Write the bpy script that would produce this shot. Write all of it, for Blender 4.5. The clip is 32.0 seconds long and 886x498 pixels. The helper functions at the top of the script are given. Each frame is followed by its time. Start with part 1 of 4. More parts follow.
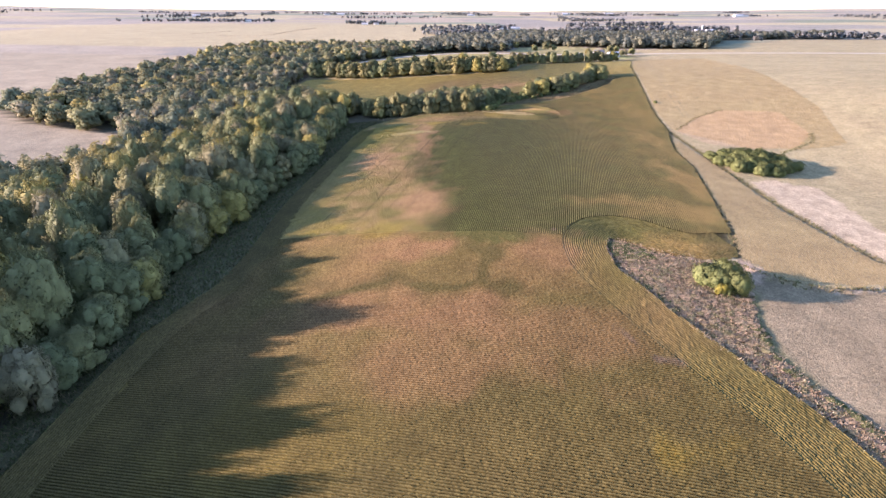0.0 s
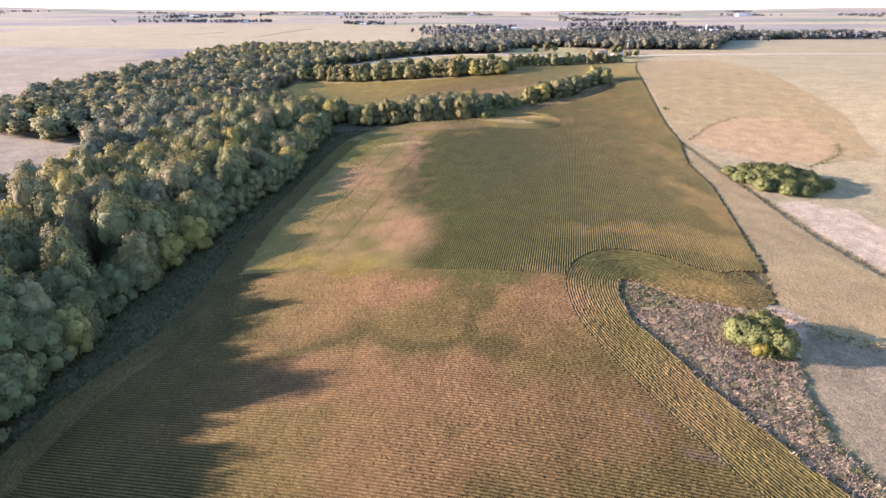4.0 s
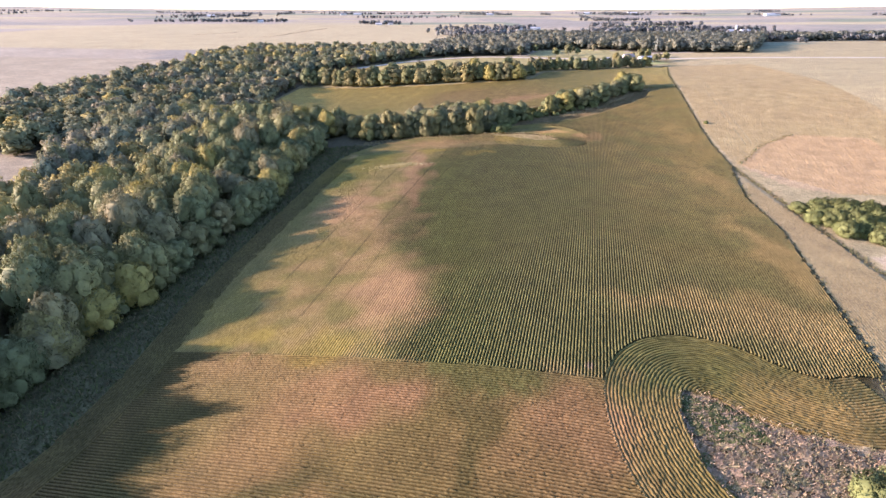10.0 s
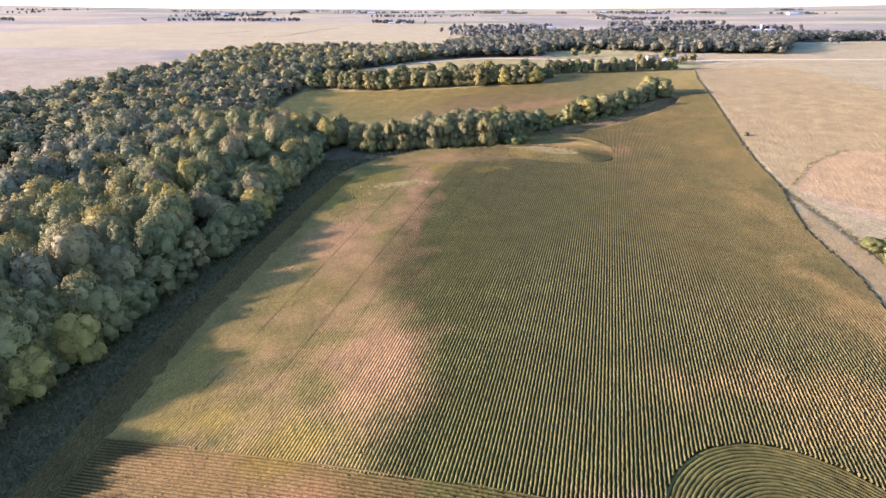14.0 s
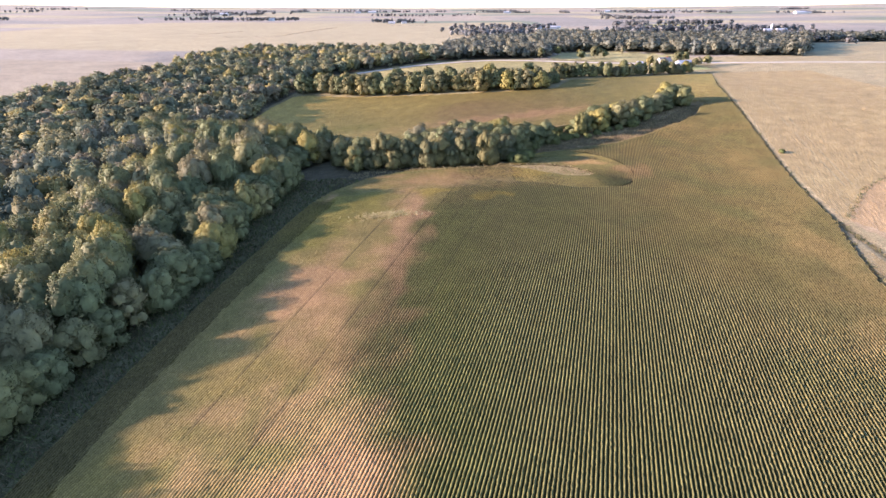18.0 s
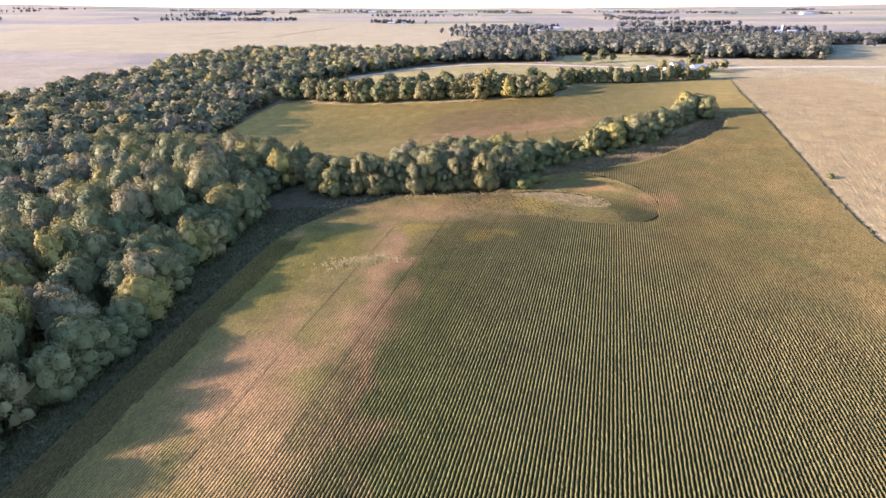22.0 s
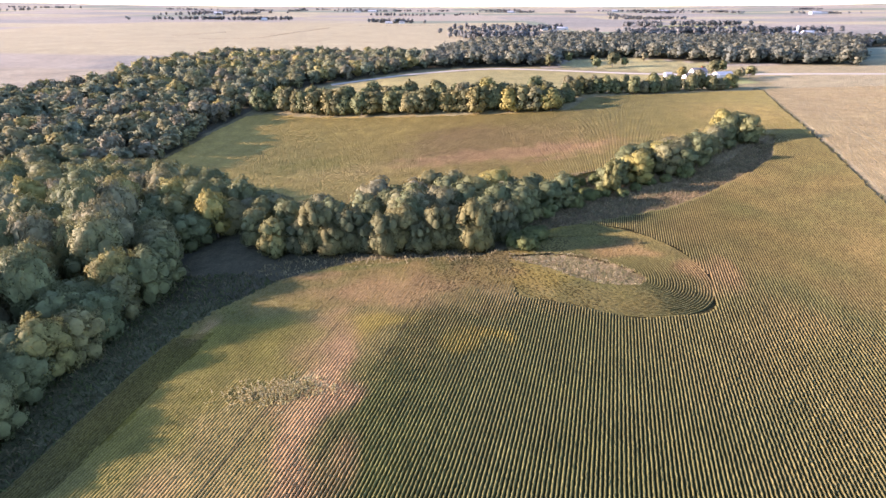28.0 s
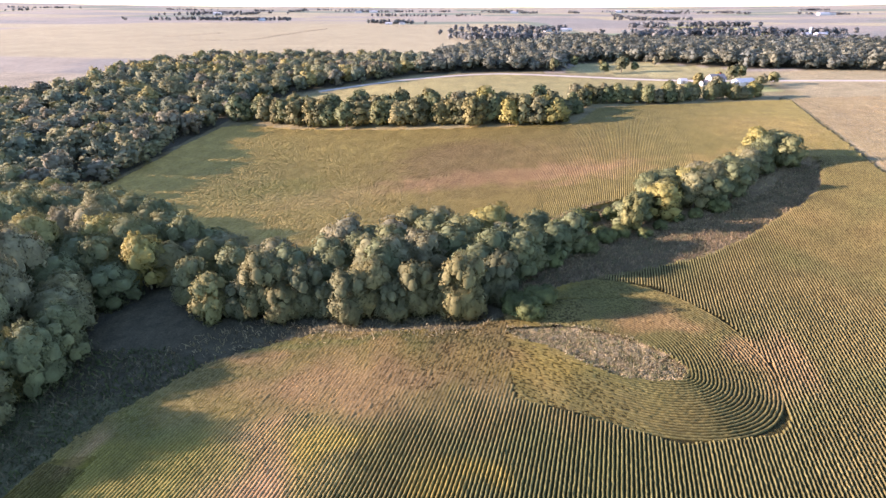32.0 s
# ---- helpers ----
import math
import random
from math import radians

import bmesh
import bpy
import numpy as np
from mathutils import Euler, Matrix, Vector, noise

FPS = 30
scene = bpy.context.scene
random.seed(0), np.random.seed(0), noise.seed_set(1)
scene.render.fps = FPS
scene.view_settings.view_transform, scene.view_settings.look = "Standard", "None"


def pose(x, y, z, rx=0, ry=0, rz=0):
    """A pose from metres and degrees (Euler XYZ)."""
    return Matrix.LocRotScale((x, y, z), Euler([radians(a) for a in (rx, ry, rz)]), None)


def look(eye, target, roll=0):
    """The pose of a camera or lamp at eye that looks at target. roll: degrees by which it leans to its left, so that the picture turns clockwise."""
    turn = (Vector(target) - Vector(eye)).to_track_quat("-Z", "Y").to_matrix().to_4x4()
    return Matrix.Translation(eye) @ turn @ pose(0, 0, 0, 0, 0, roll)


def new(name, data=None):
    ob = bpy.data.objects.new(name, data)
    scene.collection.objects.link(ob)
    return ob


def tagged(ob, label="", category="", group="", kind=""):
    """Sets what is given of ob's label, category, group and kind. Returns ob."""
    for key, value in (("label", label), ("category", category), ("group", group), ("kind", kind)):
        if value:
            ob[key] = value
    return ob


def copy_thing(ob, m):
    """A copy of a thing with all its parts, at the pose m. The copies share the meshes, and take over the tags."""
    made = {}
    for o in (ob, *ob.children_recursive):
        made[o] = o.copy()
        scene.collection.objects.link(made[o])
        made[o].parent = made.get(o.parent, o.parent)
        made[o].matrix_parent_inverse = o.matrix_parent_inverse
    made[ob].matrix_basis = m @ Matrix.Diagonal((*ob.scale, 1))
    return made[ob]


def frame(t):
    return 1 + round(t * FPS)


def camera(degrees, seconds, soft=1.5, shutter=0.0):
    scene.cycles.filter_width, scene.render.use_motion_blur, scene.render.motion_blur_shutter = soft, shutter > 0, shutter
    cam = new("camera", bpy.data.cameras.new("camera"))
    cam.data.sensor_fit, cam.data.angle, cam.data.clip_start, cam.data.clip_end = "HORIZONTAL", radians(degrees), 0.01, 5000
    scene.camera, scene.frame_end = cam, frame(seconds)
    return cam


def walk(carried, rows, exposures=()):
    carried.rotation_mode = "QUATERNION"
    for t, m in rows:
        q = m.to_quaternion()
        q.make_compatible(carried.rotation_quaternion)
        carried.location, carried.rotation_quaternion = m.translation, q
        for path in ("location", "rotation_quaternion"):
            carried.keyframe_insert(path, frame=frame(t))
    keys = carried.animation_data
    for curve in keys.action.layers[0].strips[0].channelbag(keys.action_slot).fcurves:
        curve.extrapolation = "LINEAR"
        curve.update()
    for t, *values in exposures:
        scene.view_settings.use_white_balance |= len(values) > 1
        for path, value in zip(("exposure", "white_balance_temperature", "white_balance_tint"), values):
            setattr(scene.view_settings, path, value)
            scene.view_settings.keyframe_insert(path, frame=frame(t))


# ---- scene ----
cam = camera(79.32, 32.0)
# seconds, place, pitch, roll and heading of the drone
FLIGHT = [
    (0, 0.07, 0.02, 70.65, -24.043, 0.130, -3.768),
    (1, 1.97, 7.85, 70.45, -23.994, 0.084, -3.734),
    (2, 3.96, 15.71, 70.37, -24.003, 0.043, -3.714),
    (3, 6.10, 23.62, 70.50, -24.028, -0.021, -3.697),
    (4, 8.16, 31.60, 70.71, -24.046, -0.030, -3.614),
    (5, 9.95, 39.70, 70.87, -24.001, -0.037, -3.642),
    (6, 11.56, 47.91, 70.93, -24.035, -0.051, -3.760),
    (7, 13.12, 56.23, 70.91, -24.070, -0.033, -3.747),
    (8, 14.51, 64.58, 70.87, -24.082, -0.068, -3.633),
    (9, 15.67, 72.89, 70.88, -24.066, -0.027, -2.753),
    (10, 16.68, 81.22, 70.88, -24.094, -0.021, -1.747),
    (11, 17.66, 89.64, 70.82, -24.076, -0.043, -1.068),
    (12, 18.55, 98.16, 70.75, -24.107, -0.097, -0.701),
    (13, 19.30, 106.88, 70.74, -24.130, -0.123, -0.413),
    (14, 20.15, 116.09, 70.86, -24.195, -0.059, -0.278),
    (15, 21.30, 125.95, 71.11, -24.158, -0.069, -0.208),
    (16, 22.46, 136.06, 71.36, -24.265, -0.097, -0.072),
    (17, 23.36, 146.01, 71.45, -24.328, -0.111, -0.042),
    (18, 24.18, 156.04, 71.37, -24.286, -0.100, -0.043),
    (19, 25.16, 166.46, 71.16, -24.265, -0.151, 0.019),
    (20, 26.32, 177.24, 70.99, -24.217, -0.066, 0.023),
    (21, 27.60, 188.19, 71.05, -24.221, -0.022, 0.077),
    (22, 29.01, 199.05, 71.27, -24.259, -0.023, 0.110),
    (23, 30.53, 209.65, 71.54, -24.327, 0.005, 0.197),
    (24, 32.06, 220.20, 71.71, -24.345, -0.034, 0.271),
    (25, 33.49, 230.96, 71.67, -24.383, -0.022, 0.291),
    (26, 34.85, 241.78, 71.57, -24.333, 0.003, 0.315),
    (27, 36.20, 252.48, 71.57, -24.374, 0.049, 0.292),
    (28, 37.56, 263.02, 71.66, -24.355, 0.061, 0.291),
    (29, 38.97, 273.41, 71.80, -24.357, 0.025, 0.367),
    (30, 40.43, 283.83, 71.91, -24.342, 0.067, 0.436),
    (31, 41.91, 294.41, 71.88, -24.334, 0.102, 0.500),
    (32, 43.40, 305.10, 71.78, -24.309, 0.106, 0.561),
]
walk(cam, [(t, pose(x, y, z, 90 + pitch, 0, head) @ pose(0, 0, 0, 0, 0, roll)) for t, x, y, z, pitch, roll, head in FLIGHT],
     exposures=[(0, 2.49, 6260, 28), (32, 2.49, 6260, 28)])
# ---------------------------------------------------------------- light
SUN_ELEVATION, SUN_HEADING = 13.8, (1.0, -0.03)      # the way the shadows run over the ground
world = bpy.data.worlds.new("world")
scene.world = world
world.use_nodes = True
wn, wl = world.node_tree.nodes, world.node_tree.links
sky = wn.new("ShaderNodeTexSky")
sky.sky_type, sky.sun_disc = "NISHITA", False
sky.sun_elevation = radians(SUN_ELEVATION)
sky.sun_rotation = math.atan2(-SUN_HEADING[0], -SUN_HEADING[1])
sky.air_density, sky.dust_density, sky.ozone_density = 1.0, 0.1, 3.0
pale = wn.new("ShaderNodeHueSaturation")
pale.inputs["Saturation"].default_value = 0.9
wl.new(sky.outputs[0], pale.inputs["Color"])
wl.new(pale.outputs[0], wn["Background"].inputs[0])
wn["Background"].inputs[1].default_value = 0.095
sun = new("sun", bpy.data.lights.new("sun", "SUN"))
sun.data.energy, sun.data.angle, sun.data.color = 3.45, radians(0.8), (1.0, 0.795, 0.665)
_h = Vector((*SUN_HEADING, 0)).normalized() * math.cos(radians(SUN_ELEVATION))
sun.matrix_world = look((-300, 200, 200), Vector((-300, 200, 200)) + Vector((_h.x, _h.y, -math.sin(radians(SUN_ELEVATION)))))

rng = np.random.default_rng(7)

# ---------------------------------------------------------------- materials


def shader(name, rough=0.9, spec=0.15):
    m = bpy.data.materials.new(name)
    m.use_nodes = True
    b = m.node_tree.nodes["Principled BSDF"]
    b.inputs["Roughness"].default_value = rough
    b.inputs["Specular IOR Level"].default_value = spec
    return m, m.node_tree.nodes, m.node_tree.links, b


def node(nodes, kind, **settings):
    n = nodes.new(kind)
    for k, v in settings.items():
        if k in n.inputs:
            n.inputs[k].default_value = v
    return n


def grain(nodes, links, colour, scales, amount, coords="Object"):
    """The colour with value noise at the given scales laid over it."""
    tc = nodes.new("ShaderNodeTexCoord")
    out = colour
    for s, a in zip(scales, amount):
        nz = node(nodes, "ShaderNodeTexNoise", Scale=s, Detail=4.0, Roughness=0.6)
        links.new(tc.outputs[coords], nz.inputs["Vector"])
        mr = nodes.new("ShaderNodeMapRange")
        mr.inputs["From Min"].default_value, mr.inputs["From Max"].default_value = 0.3, 0.7
        mr.inputs["To Min"].default_value, mr.inputs["To Max"].default_value = 1 - a, 1 + a
        links.new(nz.outputs["Fac"], mr.inputs["Value"])
        mx = nodes.new("ShaderNodeMix")
        mx.data_type, mx.blend_type = "RGBA", "MULTIPLY"
        mx.inputs["Factor"].default_value = 1.0
        links.new(out, mx.inputs["A"])
        links.new(mr.outputs["Result"], mx.inputs["B"])
        out = mx.outputs["Result"]
    return out


def attribute_material(name, layer, scales, amount, rough=0.9, bump=0.0, bump_scale=1.0, see=0.0):
    """A surface whose own colour comes from a colour layer of the mesh, with grain over it."""
    m, n, l, b = shader(name, rough)
    at = n.new("ShaderNodeAttribute")
    at.attribute_name = layer
    col = grain(n, l, at.outputs["Color"], scales, amount)
    l.new(col, b.inputs["Base Color"])
    if bump:
        tc = n.new("ShaderNodeTexCoord")
        nz = node(n, "ShaderNodeTexNoise", Scale=bump_scale, Detail=5.0, Roughness=0.7)
        bp = node(n, "ShaderNodeBump", Strength=bump, Distance=0.5)
        l.new(tc.outputs["Object"], nz.inputs["Vector"])
        l.new(nz.outputs["Fac"], bp.inputs["Height"])
        l.new(bp.outputs["Normal"], b.inputs["Normal"])
    if see:
        leaf_light(n, l, b, col, see)
    return m


def leaf_light(n, l, b, col, amount):
    """Lets some of the light through, as thin leaves do."""
    tr = n.new("ShaderNodeBsdfTranslucent")
    l.new(col, tr.inputs["Color"])
    mix = n.new("ShaderNodeMixShader")
    mix.inputs[0].default_value = amount
    l.new(b.outputs[0], mix.inputs[1])
    l.new(tr.outputs[0], mix.inputs[2])
    l.new(mix.outputs[0], n["Material Output"].inputs["Surface"])


def foliage(name, stops, see=0.35):
    """Leaves: a tint of its own for each tree, mottled from clump to clump and leaf to leaf."""
    m, n, l, b = shader(name, 0.75, 0.2)
    info = n.new("ShaderNodeObjectInfo")
    ramp = n.new("ShaderNodeValToRGB")
    ramp.color_ramp.interpolation = "LINEAR"
    while len(ramp.color_ramp.elements) < len(stops):
        ramp.color_ramp.elements.new(0.5)
    for e, (p, c) in zip(ramp.color_ramp.elements, stops):
        e.position, e.color = p, (*c, 1)
    l.new(info.outputs["Random"], ramp.inputs[0])
    geo = n.new("ShaderNodeNewGeometry")
    mr = n.new("ShaderNodeMapRange")
    mr.inputs["To Min"].default_value, mr.inputs["To Max"].default_value = 0.93, 1.07
    l.new(geo.outputs["Random Per Island"], mr.inputs["Value"])
    mx = n.new("ShaderNodeMix")
    mx.data_type, mx.blend_type = "RGBA", "MULTIPLY"
    mx.inputs["Factor"].default_value = 1.0
    l.new(ramp.outputs[0], mx.inputs["A"])
    l.new(mr.outputs["Result"], mx.inputs["B"])
    col = grain(n, l, mx.outputs["Result"], (0.35,), (0.3,))
    l.new(col, b.inputs["Base Color"])
    leaf_light(n, l, b, col, see)
    return m


def plain(name, colour, rough=0.8, scales=(0.8, 6.0), amount=(0.15, 0.12), metal=0.0):
    m, n, l, b = shader(name, rough, 0.3)
    rgb = n.new("ShaderNodeRGB")
    rgb.outputs[0].default_value = (*colour, 1)
    l.new(grain(n, l, rgb.outputs[0], scales, amount), b.inputs["Base Color"])
    b.inputs["Metallic"].default_value = metal
    return m


GROUND = attribute_material("land", "cover", (0.02, 0.12, 0.6, 1.9), (0.08, 0.13, 0.2, 0.34), 0.95, 1.0, 1.5)
CORN = attribute_material("corn_leaves", "cover", (0.09, 0.5, 6.0), (0.12, 0.07, 0.42), 0.8, see=0.15)
WEEDS = attribute_material("weeds", "cover", (0.2, 1.2), (0.2, 0.25), 0.9, see=0.4)
FAR_LEAVES = attribute_material("far_leaves", "cover", (0.05, 0.4), (0.2, 0.25), 0.85, see=0.35)
BARK = plain("bark", (0.16, 0.13, 0.10), 0.95, (1.5, 9.0), (0.3, 0.3))
OAK = foliage("olive_leaves", [(0.0, (0.145, 0.170, 0.078)), (0.3, (0.175, 0.193, 0.088)), (0.55, (0.222, 0.224, 0.094)),
                               (0.78, (0.224, 0.208, 0.120)), (0.92, (0.285, 0.262, 0.088)), (1.0, (0.33, 0.29, 0.09))], 0.2)
COTTONWOOD = foliage("cottonwood_leaves", [(0.0, (0.12, 0.125, 0.062)), (0.5, (0.15, 0.148, 0.066)), (1.0, (0.22, 0.195, 0.075))], 0.1)
GOLDEN = foliage("golden_leaves", [(0.0, (0.25, 0.23, 0.05)), (1.0, (0.30, 0.26, 0.05))], 0.25)
PALE = foliage("pale_leaves", [(0.0, (0.40, 0.36, 0.19)), (1.0, (0.44, 0.39, 0.20))], 0.2)
YELLOWGREEN = foliage("yellow_green_leaves", [(0.0, (0.24, 0.235, 0.09)), (1.0, (0.275, 0.255, 0.10))], 0.2)
SHRUB = foliage("shrub_leaves", [(0.0, (0.13, 0.155, 0.055)), (1.0, (0.175, 0.19, 0.068))], 0.2)
WHITE = plain("white_siding", (0.58, 0.57, 0.56), 0.7)
GREYROOF = plain("grey_shingles", (0.22, 0.21, 0.21), 0.9)
METALROOF = plain("pale_metal_roof", (0.50, 0.50, 0.51), 0.45)
REDWALL = plain("red_boards", (0.28, 0.06, 0.04), 0.8)
CONCRETE = plain("concrete", (0.55, 0.54, 0.51), 0.9)
DARKGLASS = plain("window_glass", (0.04, 0.05, 0.06), 0.1)
DOORWOOD = plain("door_paint", (0.30, 0.28, 0.25), 0.6)
GRAVEL = plain("gravel", (0.44, 0.40, 0.34), 0.95, (0.15, 2.0), (0.1, 0.15))

# ---------------------------------------------------------------- plan helpers


def mesh_of(name, verts, quads, material, colours=None, layer="cover", smooth=False, normals=None):
    """A mesh from arrays of corners and of quads (or triangles), with an own colour for each corner."""
    verts, quads = np.asarray(verts, np.float32), np.asarray(quads, np.int32)
    k = quads.shape[1]
    me = bpy.data.meshes.new(name)
    me.vertices.add(len(verts))
    me.vertices.foreach_set("co", verts.ravel())
    me.loops.add(quads.size)
    me.loops.foreach_set("vertex_index", quads.ravel())
    me.polygons.add(len(quads))
    me.polygons.foreach_set("loop_start", np.arange(0, quads.size, k, dtype=np.int32))
    me.polygons.foreach_set("loop_total", np.full(len(quads), k, np.int32))
    if smooth:
        me.polygons.foreach_set("use_smooth", np.ones(len(quads), bool))
    if colours is not None:
        at = me.color_attributes.new(layer, "FLOAT_COLOR", "POINT")
        at.data.foreach_set("color", np.column_stack([np.clip(colours, 0, 1), np.ones(len(verts))]).astype(np.float32).ravel())
    me.materials.append(material)
    me.update(calc_edges=True)
    if normals is not None:
        me.polygons.foreach_set("use_smooth", np.ones(len(quads), bool))
        me.normals_split_custom_set_from_vertices(np.asarray(normals, np.float32))
    return me


def inside(x, y, poly):
    """Which of the places lie in the polygon."""
    hit = np.zeros(np.shape(x), bool)
    for (x0, y0), (x1, y1) in zip(poly, poly[1:] + poly[:1]):
        if y0 != y1:
            hit ^= ((y0 > y) != (y1 > y)) & (x < (x1 - x0) * (y - y0) / (y1 - y0) + x0)
    return hit


def gap_to(x, y, line):
    """Distance from each place to the line."""
    best = np.full(np.shape(x), 1e9)
    for (x0, y0), (x1, y1) in zip(line, line[1:]):
        dx, dy = x1 - x0, y1 - y0
        k = np.clip(((x - x0) * dx + (y - y0) * dy) / (dx * dx + dy * dy), 0, 1)
        best = np.minimum(best, np.hypot(x - x0 - k * dx, y - y0 - k * dy))
    return best


def rounded(line, times=3):
    """The line with its corners cut, as a smooth curve."""
    p = np.array(line, float)
    for _ in range(times):
        a, b = 0.75 * p[:-1] + 0.25 * p[1:], 0.25 * p[:-1] + 0.75 * p[1:]
        p = np.vstack([p[:1], np.column_stack([a, b]).reshape(-1, 2), p[-1:]])
    return p


def spaced(line, step):
    """Points along the line at an even step."""
    p = np.asarray(line, float)
    s = np.r_[0, np.cumsum(np.hypot(*np.diff(p, axis=0).T))]
    t = np.arange(0, s[-1], step)
    return np.column_stack([np.interp(t, s, p[:, 0]), np.interp(t, s, p[:, 1])])


def ripple(x, y, size, seed=0):
    """Smooth value noise from -1 to 1 with waves about size metres long."""
    r = np.random.default_rng(100 + seed)
    out, total = 0.0, 0.0
    for k in range(7):
        a, ph, f = r.uniform(0, math.tau), r.uniform(0, math.tau), r.uniform(0.6, 2.2) * math.tau / size
        w = 1 / (1 + 0.3 * k)
        out, total = out + w * np.sin(f * (x * math.cos(a) + y * math.sin(a)) + ph + 1.7 * np.sin(0.6 * f * (y * math.cos(a) - x * math.sin(a)))), total + w
    return out / total * 1.6


# ---------------------------------------------------------------- the lie of the land
# a tilted plane with rises and hollows of 90 to 220 m across, and the plain beyond
HILLS = [-4.06, 1.22, 1.87, -14.55, -7.94, -15.18, -4.5, -2.67, -3.19, -10.47, -1.13, 2.56, 2.74, 0.54, 2.47, -13.98, 7.61, -16.55, 1.42, 0.94, -2.96, -2.12, 1.65, 0.69, 6.69, -7.94, -6.32, -3.55, -0.48, 3.95, -2.69, -0.4, -7.93, 0.74, 7.45, -6.12, 0.82]
SPOTS = [(x, y, 90) for x in (-120, 0, 120, 240) for y in (30, 140, 250, 360, 470, 580, 700)]
SPOTS += [(-260, 150, 160), (-260, 450, 160), (400, 150, 160), (400, 450, 160), (-100, 900, 220), (250, 900, 220)]


def height(x, y):
    x, y = np.asarray(x, float), np.asarray(y, float)
    z = HILLS[0] + HILLS[1] * x / 100 + HILLS[2] * y / 100
    for h, (a, b, r) in zip(HILLS[3:], SPOTS):
        z = z + h * np.exp(-((x - a) ** 2 + (y - b) ** 2) / (2 * r * r))
    d = np.hypot(x - 100, y - 300)
    far = 12 + np.maximum(d - 700, 0) * 0.0085 + np.maximum(d - 2200, 0) ** 2 * 1.9e-6 + np.clip((d - 900) / 900, 0, 1) * 4 * ripple(x, y, 1500, 3)
    k = np.clip((d - 650) / 450, 0, 1)
    k = k * k * (3 - 2 * k)
    return z * (1 - k) + far * k


CORN_HIGH = 1.8


def soil(x, y):
    """The bare ground: where no corn stands it lies a corn plant's height below the fields' tops."""
    x, y = np.asarray(x, float), np.asarray(y, float)
    low = np.zeros(x.shape, bool)
    for poly in (SEAM, STRIP, WOODS):
        low |= inside(x, y, poly)
    low &= ~inside(x, y, MAIN) & ~inside(x, y, FIELD_2)
    low = np.where(inside(x, y, DITCH) | inside(x, y, POCKET) | inside(x, y, PASTURE), 0.45, low)
    lines = np.maximum(np.exp(-(gap_to(x, y, EAST) / 1.1) ** 2), np.exp(-(gap_to(x, y, CREEK) / 1.4) ** 2))
    return height(x, y) - CORN_HIGH * np.maximum(low, 0.35 * lines)


ROWS = Vector((0.28, 0.96)).normalized()             # the way the corn rows run
ACROSS = Vector((ROWS.y, -ROWS.x))

EAST = [(112, 159), (121, 181), (128, 204), (146, 259), (153, 296), (172, 345), (181, 385), (211, 490), (230, 555), (243, 597), (285, 709)]
WEST = [(-97, 20), (-94, 60), (-92, 100), (-85, 149), (-70, 173), (-65, 199), (-63, 247), (-52, 300), (-45, 330), (-38, 362), (-33, 380), (-27, 392), (-19, 401), (-12, 409)]
DITCH_WEST = [(104, 40), (97, 72), (92, 92), (85, 106), (80, 117), (75, 129), (71, 141), (67, 153), (68, 166), (71, 172)]
DITCH_EAST = [(71, 172), (77, 170), (84, 163), (94, 159), (104, 156), (112, 159)]
NORTH = [(-10, 416), (10, 419), (48, 418), (60, 426), (76, 440), (103, 449), (123, 456), (140, 466), (154, 477), (173, 491), (187, 504), (198, 522), (208, 540)]
MAIN = WEST + NORTH[1:] + [(223, 534)] + [p for p in EAST[::-1] if p[1] < 520] + DITCH_EAST[::-1][1:] + DITCH_WEST[::-1][1:]
SOUTH_FIELD = [(-99, -60), (-97, 20), (-94.3, 55), (101, 55), (104, 40), (118, -60)]
HEADER = [(-60, 209), (-39, 203), (-14, 195), (9, 188), (30, 183), (53, 177), (66, 172)]
FIELD_2 = [(-134, 556), (-98, 534), (-60, 502), (-36, 474), (60, 470), (100, 502), (150, 522), (190, 545), (208, 536), (222, 530), (230, 555), (243, 597),
           (283, 692), (240, 688), (201, 680), (145, 674), (122, 634), (80, 639), (9, 656), (-42, 673), (-74, 686), (-105, 702), (-124, 700),
           (-132, 655), (-134, 600)]
FIELD_3 = [(-95, 775), (-74, 700), (-42, 690), (9, 672), (80, 655), (120, 650), (140, 690), (200, 695), (262, 735), (258, 795), (226, 804), (175, 829), (104, 865), (47, 858), (-38, 815)]
POCKET = [(57, 418), (71, 419), (80, 416.5), (87, 412.5), (93, 407), (96, 401), (93, 397.5), (86, 397.5), (80, 399), (75, 403), (69, 409), (62, 413)]
DITCH = DITCH_WEST + [(77, 170), (84, 163), (94, 159), (104, 155), (107, 148), (104, 138), (98, 126), (95, 112), (97, 100), (104, 84), (114, 60), (122, 40)]
PASTURE = [(107, 156), (114, 148), (119, 144), (126, 141), (136, 139), (150, 138), (240, 120), (260, 20), (122, 30), (114, 60), (104, 84), (97, 100), (95, 112), (98, 126), (104, 138)]
NEIGHBOUR = [(113, 160), (122, 181), (129, 204), (147, 259), (154, 296), (166, 318), (160, 250), (156, 220), (155, 200), (157, 176), (160, 158), (166, 142), (140, 141), (126, 144), (118, 148)]
CREEK = [(172, 345), (168, 300), (162, 250), (159, 220), (158, 200), (160, 176), (163, 155), (170, 140)]
BARE = [(164, 238), (176, 243), (194, 232), (188, 200), (182, 172), (172, 146), (164, 156), (161, 176), (160, 200)]
SEAM = [(-125, 20)] + WEST + [(-30, 418), (-58, 420), (-86, 311), (-93, 240), (-100, 190), (-118, 120)]
